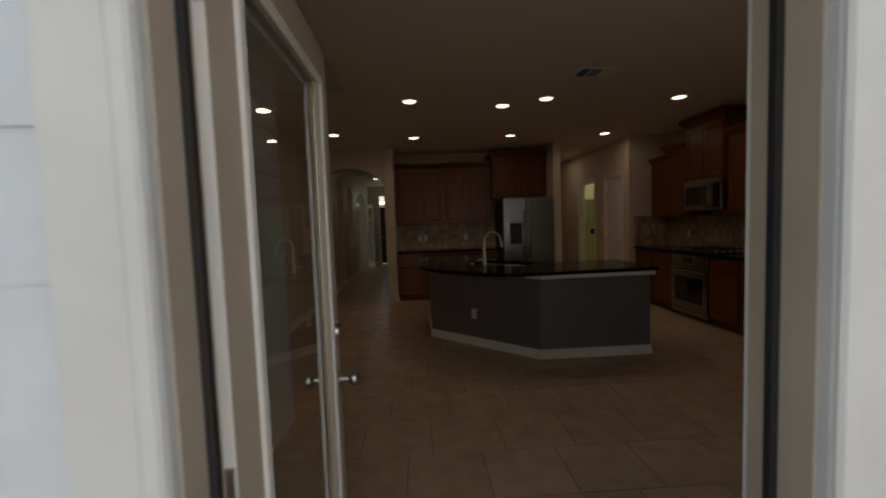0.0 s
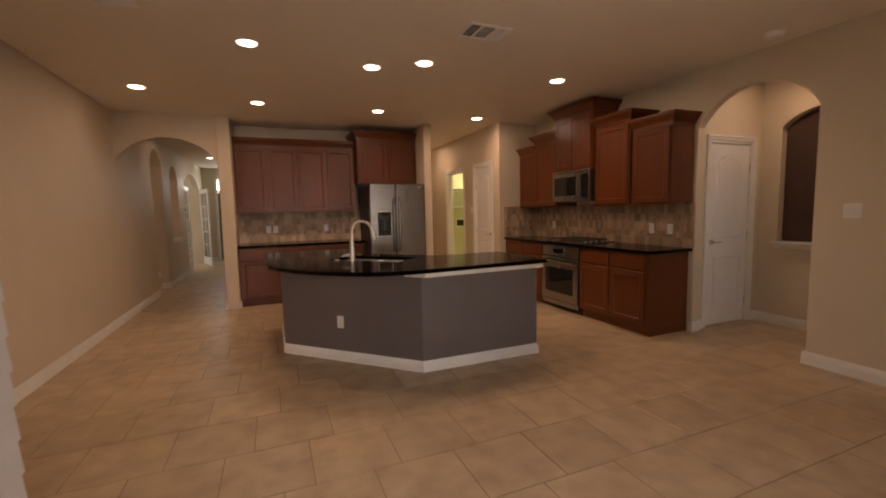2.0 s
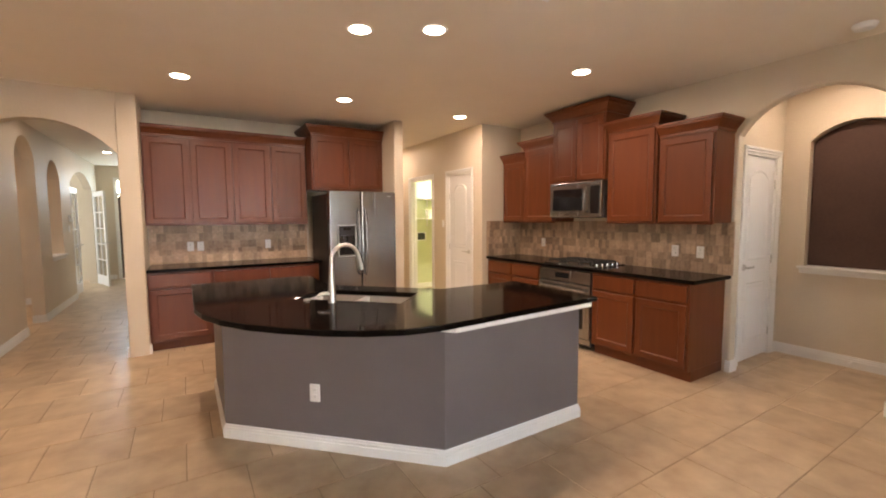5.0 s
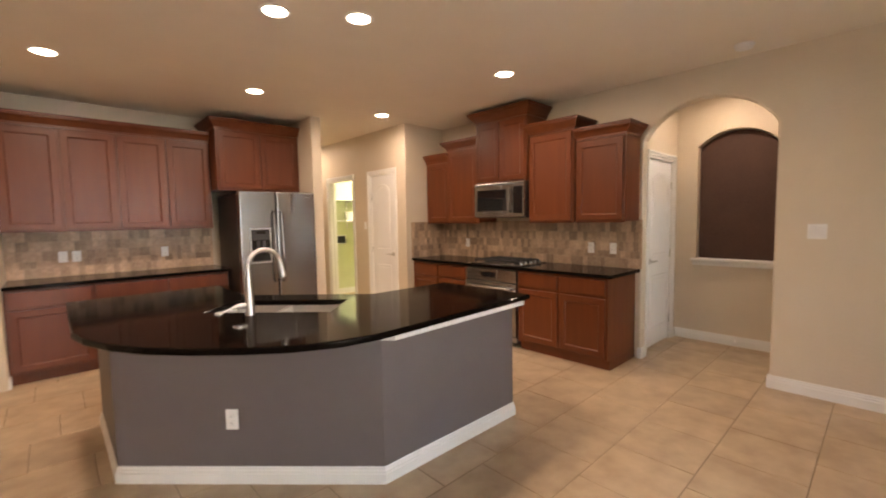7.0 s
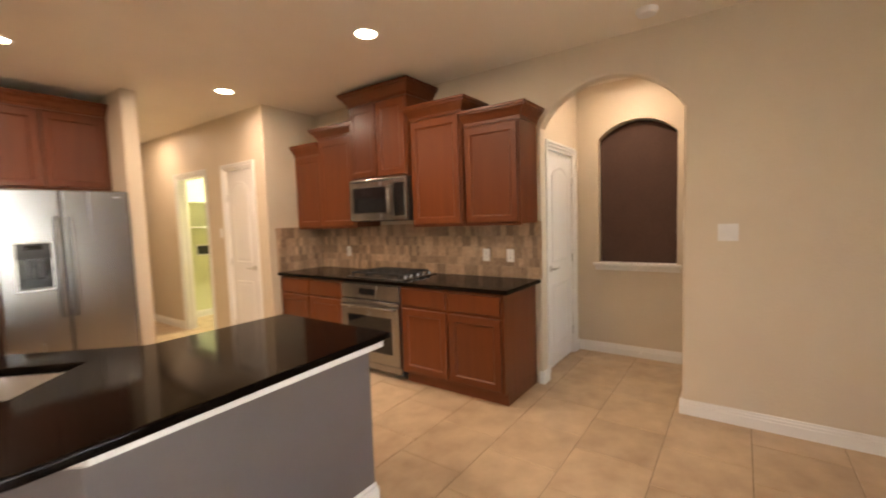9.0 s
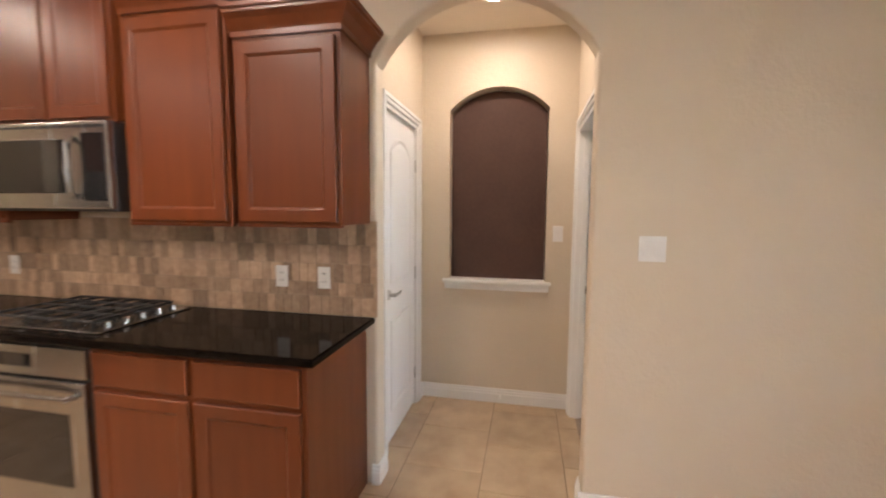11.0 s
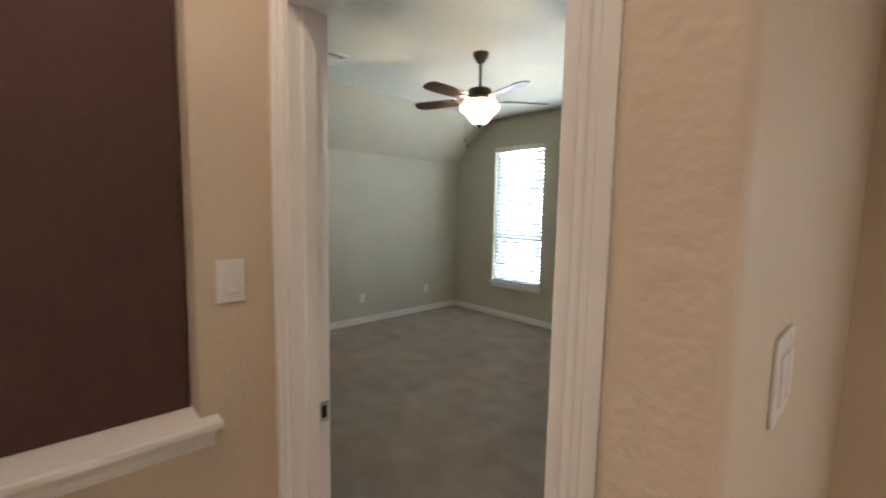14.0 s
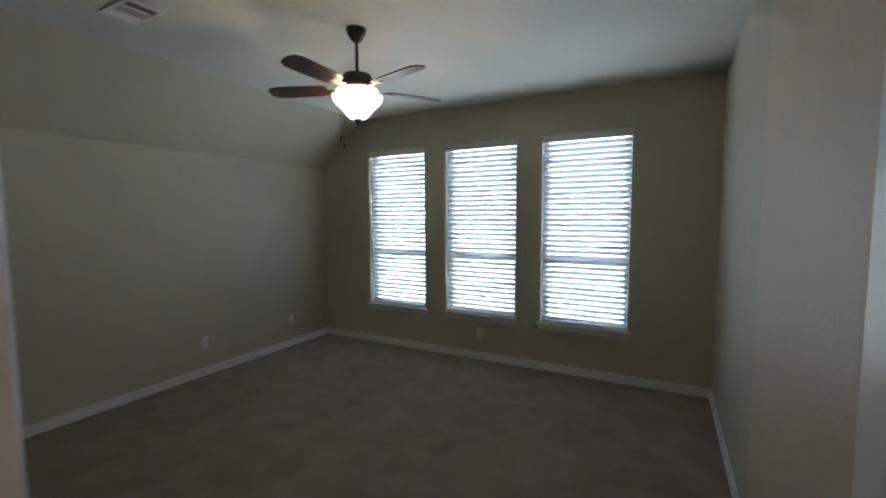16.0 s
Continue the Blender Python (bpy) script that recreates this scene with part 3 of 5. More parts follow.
_bm = bmesh.new()
for _s, _y in ((-1, 0.0), (1, _T)):
    add_cyl(_bm, (_W - 0.06, _y, 1.08), (_W - 0.06, _y + _s * 0.016, 1.08), 0.031, 0.026)
finish("deadbolt", _bm, SATIN, _leaf, smooth=True)
for _z in (0.22, 1.02, 1.82):
    box("hinge", (-0.006, 0.002, _z - 0.05), (0.002, 0.040, _z + 0.05), SATIN, _leaf, bevel=0.001)
_leaf["kind"] = "structure"


# ---------------------------------------------------------------- kitchen cabinets
def add_slab(bm, x0, x1, z0, z1, recess=True, rail=0.055, t=0.02):
    """A cabinet door or drawer front: a framed slab with a sunk panel, front at y = -t."""
    def rect(x0, x1, z0, z1, y):
        return [bm.verts.new(p) for p in ((x0, y, z0), (x1, y, z0), (x1, y, z1), (x0, y, z1))]
    e = 0.004
    loops = [rect(x0, x1, z0, z1, 0.0), rect(x0, x1, z0, z1, -t + e), rect(x0 + e, x1 - e, z0 + e, z1 - e, -t)]
    if recess:
        r = rail
        loops += [rect(x0 + r, x1 - r, z0 + r, z1 - r, -t), rect(x0 + r + 0.006, x1 - r - 0.006, z0 + r + 0.006, z1 - r - 0.006, -t + 0.004),
                  rect(x0 + r + 0.012, x1 - r - 0.012, z0 + r + 0.012, z1 - r - 0.012, -t + 0.010)]
    for a, b in zip(loops, loops[1:]):
        for i in range(4):
            bm.faces.new((a[i], a[(i + 1) % 4], b[(i + 1) % 4], b[i]))
    bm.faces.new(loops[-1])
    bm.faces.new(loops[0])


def slab(name, root, x0, x1, z0, z1, recess=True, rail=0.055):
    bm = bmesh.new()
    add_slab(bm, x0, x1, z0, z1, recess, rail)
    return finish(name, bm, WOOD, root)


def crown(root, w, d, z, left=True, right=True, size=1.0):
    """A flared crown moulding round the front and the free sides."""
    prof = [(0.0, 0.0), (0.010, 0.0), (0.010, 0.022), (0.020, 0.034), (0.036, 0.058), (0.056, 0.076), (0.056, 0.086), (0.066, 0.090), (0.066, 0.108), (0.0, 0.108)]
    bm = bmesh.new()
    loops = []
    for o, h in prof:
        o, h = o * size, h * size
        lx, rx = (-o if left else 0.0), (w + o if right else w)
        loops.append([bm.verts.new(p) for p in ((lx, d, z + h), (lx, -o, z + h), (rx, -o, z + h), (rx, d, z + h))])
    for a, b in zip(loops, loops[1:]):
        for i in range(3):
            bm.faces.new((a[i], a[i + 1], b[i + 1], b[i]))
        bm.faces.new((a[3], a[0], b[0], b[3]))
    bm.faces.new(loops[-1])
    return finish("crown", bm, WOOD, root)


def upper_cabinet(m, w, d, h, doors, label, left=True, right=True, size=1.12, group="wall cabinets"):
    root = thing("wall_cabinet", label, "cabinet", m, group)
    bm = bmesh.new()
    add_box(bm, (0, 0, 0), (w, d, h), 0.002)
    add_box(bm, (0.002, -0.004, -0.012), (w - 0.002, 0.02, 0.002), 0.002)
    finish("body", bm, WOOD, root)
    n = doors
    gap, edge = 0.022, 0.02
    dw = (w - 2 * edge - gap * (n - 1)) / n
    for i in range(n):
        x0 = edge + i * (dw + gap)
        slab("door", root, x0, x0 + dw, 0.012, h - 0.02)
    crown(root, w, d, h, left, right, size)
    return root


def base_cabinet(m, w, d, units, label, left_end=False, right_end=False, group="base cabinets"):
    root = thing("base_cabinet", label, "cabinet", m, group)
    bm = bmesh.new()
    add_box(bm, (0, 0, 0.10), (w, d, 0.885), 0.002)
    finish("body", bm, WOOD, root)
    box("toe_kick", (0.0, 0.055, 0.0), (w, d, 0.10), WOOD, root, bevel=0)
    n = units
    gap, edge = 0.03, 0.022
    dw = (w - 2 * edge - gap * (n - 1)) / n
    for i in range(n):
        x0 = edge + i * (dw + gap)
        slab("drawer", root, x0, x0 + dw, 0.715, 0.865, recess=False)
        slab("door", root, x0, x0 + dw, 0.125, 0.690)
    return root


XU = 3.84   # front of the shallow wall cabinets on the range wall
XB = 3.56   # front of the base cabinets
_lab = "cherry-stained wooden wall cabinet with crown moulding"
UZ = 1.412
upper_cabinet(face_west(XU, 4.155, UZ), 4.155 - 3.636, XR - XU - 0.002, 0.82, 1, _lab, left=False)
upper_cabinet(face_west(XU - 0.03, 4.715, UZ), 4.715 - 4.157, XR - XU + 0.028, 0.95, 1, _lab)
upper_cabinet(face_west(XU - 0.07, 5.475, 1.885), 5.475 - 4.717, XR - XU + 0.068, 0.725, 2, "cherry-stained cabinet over the microwave, with crown moulding", size=1.2)
upper_cabinet(face_west(XU - 0.03, 6.03, UZ), 6.03 - 5.477, XR - XU + 0.028, 0.95, 1, _lab)
upper_cabinet(face_west(XU, YC - 0.003, UZ), YC - 0.003 - 6.032, XR - XU - 0.002, 0.82, 1, _lab, left=False, right=False)
_lab = "cherry-stained wooden base cabinet with drawers over doors"
base_cabinet(face_west(XB, 4.688), 4.688 - 3.665, XR - XB - 0.002, 2, _lab)
base_cabinet(face_west(XB, YC - 0.003), YC - 0.003 - 5.452, XR - XB - 0.002, 2, _lab)
YU, YL = 7.59, 7.31
upper_cabinet(face_south(-0.515, YU, UZ), 1.30 + 0.515 - 0.002, YB - YU - 0.002, 1.015, 4, "long cherry-stained wall cabinet with four doors", left=False, right=False)
upper_cabinet(face_south(1.30, 7.33, 1.86), 0.998, YB - 7.33 - 0.002, 0.705, 2, "cherry-stained cabinet over the refrigerator")
base_cabinet(face_south(-0.515, YL), 1.36 + 0.515, YB - YL - 0.002, 3, "cherry-stained base cabinet run under black granite")
structure(boxes("trim_fridge_panel", [((1.345, 7.34, 0), (1.363, YB - 0.002, 0.885))], WOOD))


def counter(name, pts, label, z0=0.887, z1=0.922):
    bm = bmesh.new()
    add_prism(bm, pts, "xy", z0, z1)
    bmesh.ops.recalc_face_normals(bm, faces=bm.faces)
    es = [e for e in bm.edges if abs(e.verts[0].co.z - e.verts[1].co.z) < 1e-6]
    bmesh.ops.bevel(bm, geom=es, offset=0.010, segments=3, affect="EDGES", profile=0.5)
    return tagged(finish(name, bm, GRANITE), label, "countertop")


counter("countertop", [(XB - 0.04, 3.615), (XR - 0.002, 3.615), (XR - 0.002, YC - 0.002), (XB - 0.04, YC - 0.002)], "polished black granite countertop on base cabinets")
counter("countertop", [(-0.518, YL - 0.04), (1.385, YL - 0.04), (1.385, YB - 0.002), (-0.518, YB - 0.002)], "polished black granite countertop on base cabinets")

# ---------------------------------------------------------------- oven, cooktop, microwave, refrigerator
_ov = thing("wall_oven", "stainless steel built-in oven under the cooktop", "oven", face_west(XB - 0.004, 5.449))
_w = 5.449 - 4.691
box("body", (0.0, 0.0, 0.05), (_w, 0.55, 0.885), DARKSIDE, _ov)
box("control_panel", (0.004, -0.022, 0.735), (_w - 0.004, 0.002, 0.872), STEEL, _ov, bevel=0.005, segments=2)
box("display", (0.25, -0.0245, 0.775), (0.46, -0.021, 0.835), BLACKGLASS, _ov, bevel=0.001)
box("door", (0.004, -0.032, 0.135), (_w - 0.004, 0.002, 0.725), STEEL, _ov, bevel=0.006, segments=2)
box("window", (0.09, -0.0345, 0.24), (_w - 0.09, -0.030, 0.58), BLACKGLASS, _ov, bevel=0.002)
box("bottom_panel", (0.004, -0.015, 0.065), (_w - 0.004, 0.002, 0.128), STEEL, _ov, bevel=0.003)
_bm = bmesh.new()
add_tube(_bm, [(0.05, -0.03, 0.665), (0.055, -0.072, 0.668), (0.2, -0.082, 0.67), (_w - 0.2, -0.082, 0.67), (_w - 0.055, -0.072, 0.668), (_w - 0.05, -0.03, 0.665)], 0.0125)
finish("handle", _bm, STEEL, _ov, smooth=True)

_ck = thing("gas_cooktop", "stainless gas cooktop with black cast-iron grates set in the granite", "cooktop", face_west(3.60, 5.44, 0.922))
box("plate", (0, 0, 0.0), (0.75, 0.52, 0.010), STEEL, _ck, bevel=0.004, segments=2)
for _x, _y, _r in ((0.16, 0.17, 0.05), (0.16, 0.38, 0.04), (0.40, 0.28, 0.06), (0.59, 0.17, 0.04), (0.59, 0.38, 0.05)):
    _bm = bmesh.new()
    add_cyl(_bm, (_x, _y, 0.01), (_x, _y, 0.022), _r)
    add_cyl(_bm, (_x, _y, 0.022), (_x, _y, 0.030), _r * 0.75, _r * 0.7)
    finish("burner", _bm, IRON, _ck, smooth=True)
for _x0, _x1 in ((0.03, 0.27), (0.285, 0.50), (0.515, 0.665)):
    _bm = bmesh.new()
    for _y in (0.05, 0.17, 0.28, 0.38, 0.485):
        add_box(_bm, (_x0, _y - 0.005, 0.034), (_x1, _y + 0.005, 0.046), 0.002)
    for _x in (_x0 + 0.006, (_x0 + _x1) / 2, _x1 - 0.006):
        add_box(_bm, (_x - 0.005, 0.05, 0.032), (_x + 0.005, 0.485, 0.044), 0.002)
    for _x in (_x0 + 0.01, _x1 - 0.01):
        for _y in (0.055, 0.48):
            add_box(_bm, (_x - 0.006, _y - 0.006, 0.009), (_x + 0.006, _y + 0.006, 0.036))
    finish("grate", _bm, IRON, _ck)
for _k in range(5):
    _bm = bmesh.new()
    add_cyl(_bm, (0.71, 0.08 + 0.09 * _k, 0.01), (0.71, 0.08 + 0.09 * _k, 0.036), 0.019, 0.016)
    finish("knob", _bm, STEEL, _ck, smooth=True)

_mw = thing("microwave", "stainless over-range microwave with a black window", "microwave", face_west(3.735, 5.47, 1.463))
_w = 5.47 - 4.722
box("body", (0, 0.02, 0), (_w, 0.43, 0.418), DARKSIDE, _mw)
box("front", (0, -0.012, 0.012), (_w, 0.022, 0.415), STEEL, _mw, bevel=0.006, segments=2)
box("window", (0.045, -0.016, 0.085), (0.50, -0.010, 0.335), BLACKGLASS, _mw, bevel=0.003)
box("control_panel", (0.60, -0.0155, 0.05), (_w - 0.02, -0.010, 0.36), BLACKGLASS, _mw, bevel=0.002)
boxes("vent", [((0.02 + 0.06 * k, -0.0145, 0.385), (0.07 + 0.06 * k, -0.010, 0.397)) for k in range(12)], DARKSIDE, _mw)
_bm = bmesh.new()
add_tube(_bm, [(0.56, -0.012, 0.065), (0.562, -0.045, 0.09), (0.562, -0.055, 0.2), (0.562, -0.045, 0.31), (0.56, -0.012, 0.34)], 0.011)
finish("handle", _bm, STEEL, _mw, smooth=True)

_fr = thing("refrigerator", "stainless side-by-side refrigerator with a water dispenser", "refrigerator", face_south(1.385, 6.93))
_w = 0.895
box("body", (0.005, 0.055, 0.03), (_w - 0.005, 0.78, 1.785), DARKSIDE, _fr, bevel=0.006)
_xm = 0.415
for _x0, _x1, _n in ((0.0, _xm - 0.004, "freezer_door"), (_xm + 0.004, _w, "fridge_door")):
    box(_n, (_x0, -0.055, 0.06), (_x1, 0.05, 1.82), STEEL, _fr, bevel=0.016, segments=3)
for _x in (_xm - 0.045, _xm + 0.045):
    _bm = bmesh.new()
    add_tube(_bm, [(_x, -0.055, 0.75), (_x, -0.095, 0.78), (_x, -0.108, 0.97), (_x, -0.112, 1.17), (_x, -0.108, 1.37), (_x, -0.095, 1.56), (_x, -0.055, 1.59)], 0.013)
    finish("handle", _bm, STEEL, _fr, smooth=True)
boxes("dispenser_frame", [((0.100, -0.062, 0.990), (0.112, -0.050, 1.390)), ((0.322, -0.062, 0.990), (0.334, -0.050, 1.390)), ((0.112, -0.062, 1.378), (0.322, -0.050, 1.390)), ((0.112, -0.066, 0.990), (0.322, -0.050, 1.004))], SATIN, _fr, 0.002)
boxes("dispenser", [((0.112, -0.0575, 1.004), (0.322, -0.0555, 1.255))], BLACK, _fr)
boxes("dispenser_panel", [((0.112, -0.0645, 1.255), (0.322, -0.0555, 1.378))], DARKSIDE, _fr, 0.003)
box("dispenser_screen", (0.165, -0.0665, 1.325), (0.27, -0.0640, 1.362), BLACKGLASS, _fr, bevel=0.001)
boxes("dispenser_paddle", [((0.165, -0.063, 1.10), (0.205, -0.057, 1.245)), ((0.23, -0.063, 1.10), (0.27, -0.057, 1.245))], DARKSIDE, _fr, 0.002)
box("dispenser_tray", (0.118, -0.082, 1.004), (0.316, -0.056, 1.018), STEEL, _fr, bevel=0.002)
box("badge", (_w - 0.12, -0.0565, 1.755), (_w - 0.07, -0.0545, 1.768), SATIN, _fr, bevel=0.0005)
box("grille", (0.02, 0.02, 0.0), (_w - 0.02, 0.06, 0.055), BLACK, _fr, bevel=0.002)

# ---------------------------------------------------------------- island
ISL = [(0.033, 4.85), (1.113, 3.775), (2.267, 3.775), (2.267, 4.42), (1.55, 4.42), (0.80, 5.17), (0.80, 5.80), (0.033, 5.80)]
_is = thing("kitchen_island", "angled grey-painted kitchen island with white baseboard", "kitchen island")
_inner = []
for _i in range(len(ISL)):
    _p, _q, _r = Vector(ISL[_i - 1]), Vector(ISL[_i]), Vector(ISL[(_i + 1) % len(ISL)])
    _e1, _e2 = (_q - _p).normalized(), (_r - _q).normalized()
    _n1, _n2 = Vector((-_e1.y, _e1.x)), Vector((-_e2.y, _e2.x))
    _k = (_n1 + _n2).normalized()
    _inner.append(_q + _k * (0.02 / _k.dot(_n1)))
_bm = bmesh.new()
_rings = [[_bm.verts.new((p[0], p[1], z)) for p in pts] for pts, z in ((ISL, 0.0), (ISL, 0.885), (_inner, 0.885), (_inner, 0.66))]
for _a, _b in zip(_rings, _rings[1:]):
    for _i in range(len(ISL)):
        _j = (_i + 1) % len(ISL)
        _bm.faces.new((_a[_i], _a[_j], _b[_j], _b[_i]))
_bm.faces.new(_rings[0])
_bm.faces.new(_rings[3])
finish("body", _bm, GREYPAINT, _is)


def ring_strip(name, pts, z_prof, material, parent):
    """A moulding swept along an open run of floor points, outward to the right of travel."""
    bm = bmesh.new()
    cols = []
    n = len(pts)
    for i in range(n):
        b = Vector(pts[i])
        e1 = (b - Vector(pts[i - 1])).normalized() if i else (Vector(pts[1]) - b).normalized()
        e2 = (Vector(pts[i + 1]) - b).normalized() if i < n - 1 else e1
        n1, n2 = Vector((e1.y, -e1.x)), Vector((e2.y, -e2.x))
        k = (n1 + n2).normalized()
        k = k / k.dot(n1)
        cols.append([bm.verts.new((b.x + k.x * o, b.y + k.y * o, z)) for o, z in z_prof])
    for a, c in zip(cols, cols[1:]):
        for j in range(len(z_prof)):
            l = (j + 1) % len(z_prof)
            bm.faces.new((a[j], a[l], c[l], c[j]))
    bm.faces.new(cols[0])
    bm.faces.new(cols[-1])
    return finish(name, bm, material, parent)


_run = [(0.80, 5.80), (0.033, 5.80), (0.033, 4.85), (1.113, 3.775), (2.267, 3.775), (2.267, 4.42)]
ring_strip("baseboard", _run, [(0.0005, 0.001), (0.016, 0.001), (0.016, 0.058), (0.012, 0.062), (0.012, 0.075), (0.007, 0.080), (0.006, 0.092), (0.003, 0.097), (0.0005, 0.097)], WHITE, _is)
prism("apron", [(0.96, 3.774), (1.09, 3.620), (2.262, 3.665), (2.262, 3.774)], "xy", 0.845, 0.8865, WHITE, _is)
# granite top with a bowed bar overhang and a sink cut-out
_front = [(-0.12, 4.72), (-0.085, 4.52), (-0.01, 4.32), (0.10, 4.13), (0.25, 3.95), (0.42, 3.79), (0.58, 3.67), (0.76, 3.585), (0.95, 3.555), (1.20, 3.565), (1.60, 3.59), (2.275, 3.625)]
_top = _front + [(2.275, 4.50), (1.545, 4.50), (0.87, 5.19), (0.87, 5.87), (-0.12, 5.87)]
SK = pose(0.888, 4.588, 0, 0, 0, -45)   # sink: local x along the bowl pair
SW, SD = 0.385, 0.187
_bm = bmesh.new()
for _zz in (0.887, 0.922):
    _outer = [_bm.verts.new((x, y, _zz)) for x, y in _top]
    _cut = [_bm.verts.new(SK @ Vector((x, y, _zz))) for x, y in ((-SW, -SD), (SW, -SD), (SW, SD), (-SW, SD))]
    _es = [_bm.edges.new((l[i], l[(i + 1) % len(l)])) for l in (_outer, _cut) for i in range(len(l))]
    bmesh.ops.triangle_fill(_bm, use_beauty=True, edges=_es)
    if _zz < 0.9:
        _o0, _c0 = _outer, _cut
for _a, _b in ((_o0, _outer), (_c0, _cut)):
    for _i in range(len(_a)):
        _j = (_i + 1) % len(_a)
        _bm.faces.new((_a[_i], _a[_j], _b[_j], _b[_i]))
bmesh.ops.recalc_face_normals(_bm, faces=_bm.faces)
_es = [e for e in _bm.edges if abs(e.verts[0].co.z - e.verts[1].co.z) < 1e-6 and any(abs(f.normal.z) < 0.5 for f in e.link_faces)]
bmesh.ops.bevel(_bm, geom=_es, offset=0.010, segments=3, affect="EDGES", profile=0.5)
finish("countertop", _bm, GRANITE, _is)

_sk = thing("kitchen_sink", "double-bowl stainless undermount sink in the island", "sink", SK)
for _x0, _x1 in ((-SW + 0.004, -0.012), (0.012, SW - 0.004)):
    _bm = bmesh.new()
    _r = [[_bm.verts.new(p) for p in ((a + i, b + i, z), (c - i, b + i, z), (c - i, d - i, z), (a + i, d - i, z))]
          for i, z, a, b, c, d in ((0.0, 0.886, _x0, -SD + 0.004, _x1, SD - 0.004), (0.012, 0.74, _x0, -SD + 0.004, _x1, SD - 0.004), (0.03, 0.715, _x0, -SD + 0.004, _x1, SD - 0.004))]
    for _a, _b in zip(_r, _r[1:]):
        for _i in range(4):
            _bm.faces.new((_a[_i], _a[(_i + 1) % 4], _b[(_i + 1) % 4], _b[_i]))
    _bm.faces.new(_r[-1])
    finish("bowl", _bm, SINKSTEEL, _sk)
box("divider", (-0.012, -SD + 0.004, 0.78), (0.012, SD - 0.004, 0.885), SINKSTEEL, _sk, bevel=0.005, segments=2)

_fa = thing("faucet", "brushed nickel gooseneck pull-down faucet on the island", "faucet", pose(0.660, 4.452, 0.922, 0, 0, -79))
_bm = bmesh.new()
add_lathe(_bm, [(0.027, 0.0), (0.027, 0.004), (0.0255, 0.008), (0.0245, 0.06), (0.022, 0.13), (0.0175, 0.20), (0.0150, 0.25), (0.0140, 0.262)])
_pts = [(0, 0, 0.235), (0, 0, 0.272)] + [(0, 0.104 - 0.104 * math.cos(a), 0.272 + 0.104 * math.sin(a)) for a in [math.pi * k / 12 for k in range(1, 11)]]
add_tube(_bm, _pts, 0.0135, 14)
finish("spout", _bm, SATIN, _fa, smooth=True)
_bm = bmesh.new()
_e = Vector(_pts[-1])
add_tube(_bm, [_e, _e + Vector((0, 0.012, -0.04)), _e + Vector((0, 0.026, -0.10)), _e + Vector((0, 0.030, -0.125))], [0.0145, 0.0165, 0.0205, 0.0200], 14)
finish("spray_head", _bm, SATIN, _fa, smooth=True)
_bm = bmesh.new()
add_tube(_bm, [(0.0, 0, 0.055), (-0.008, -0.040, 0.060), (-0.014, -0.068, 0.060), (-0.020, -0.095, 0.050)], [0.017, 0.016, 0.013, 0.008])
finish("handle", _bm, SATIN, _fa, smooth=True)
_sd = thing("soap_dispenser", "small nickel cap beside the faucet", "dispenser", pose(0.535, 4.600, 0.922))
_bm = bmesh.new()
add_lathe(_bm, [(0.024, 0.0), (0.024, 0.006), (0.020, 0.010), (0.014, 0.013), (0.006, 0.014)])
finish("cap", _bm, SATIN, _sd, smooth=True)


# ---------------------------------------------------------------- plates
def plate(name, m, w, h, kind, label):
    """A wall plate; local y points into the wall."""
    root = thing(name, label, "outlet" if "outlet" in name else "switch", m)
    box("plate", (-w / 2, -0.006, -h / 2), (w / 2, -0.0005, h / 2), PLASTIC, root, bevel=0.003, segments=2)
    if kind == "outlet":
        for z in (-0.021, 0.021):
            box("socket", (-0.015, -0.0085, z - 0.014), (0.015, -0.005, z + 0.014), PLASTIC, root, bevel=0.002)
            boxes("slots", [((x - 0.001, -0.0092, z - 0.005), (x + 0.001, -0.0080, z + 0.005)) for x in (-0.006, 0.006)], BLACK, root)
    else:
        n = kind
        for k in range(n):
            x = (k - (n - 1) / 2) * 0.046
            box("rocker", (x - 0.0165, -0.0095, -0.033), (x + 0.0165, -0.005, 0.033), PLASTIC, root, bevel=0.002)
            for z in (-0.049, 0.049):
                box("screw", (x - 0.003, -0.0072, z - 0.003), (x + 0.003, -0.0055, z + 0.003), PLASTIC, root, bevel=0.001)
    return root


plate("light_switch", face_west(XR, 2.290, 1.316), 0.116, 0.116, 2, "white double rocker light switch on the beige wall")
plate("light_switch", face_west(XN, 2.628, 1.318), 0.072, 0.116, 1, "white single rocker light switch in the nook")
plate("light_switch", face_west(XC, 7.53, 1.38), 0.072, 0.116, 1, "white single rocker light switch beside the pantry door")
_OW = "white electrical outlet on the stone backsplash"
SPL = 0.012
for _y in (4.14, 3.893):
    plate("wall_outlet", face_west(XR - SPL, _y, 1.122), 0.072, 0.116, "outlet", _OW)
plate("wall_outlet", face_west(XR - SPL, 6.0, 1.122), 0.072, 0.116, "outlet", _OW)
for _x in (-0.085, 0.025, 0.83):
    plate("wall_outlet", face_south(_x, YB - SPL, 1.13), 0.072, 0.116, "outlet", _OW)
plate("wall_outlet", pose(0.513, 4.3735, 0.37, 0, 0, -44.87), 0.072, 0.116, "outlet", "white electrical outlet on the grey island")
plate("wall_outlet", face_west(BX1, 0.047, 0.34), 0.072, 0.116, "outlet", "white electrical outlet low on the bedroom wall")
plate("wall_outlet", face_west(BX1, -1.05, 0.34), 0.072, 0.116, "outlet", "white electrical outlet low on the bedroom wall")
plate("wall_outlet", face_north(6.45, BY0, 0.30), 0.072, 0.116, "outlet", "white electrical outlet below the bedroom windows")

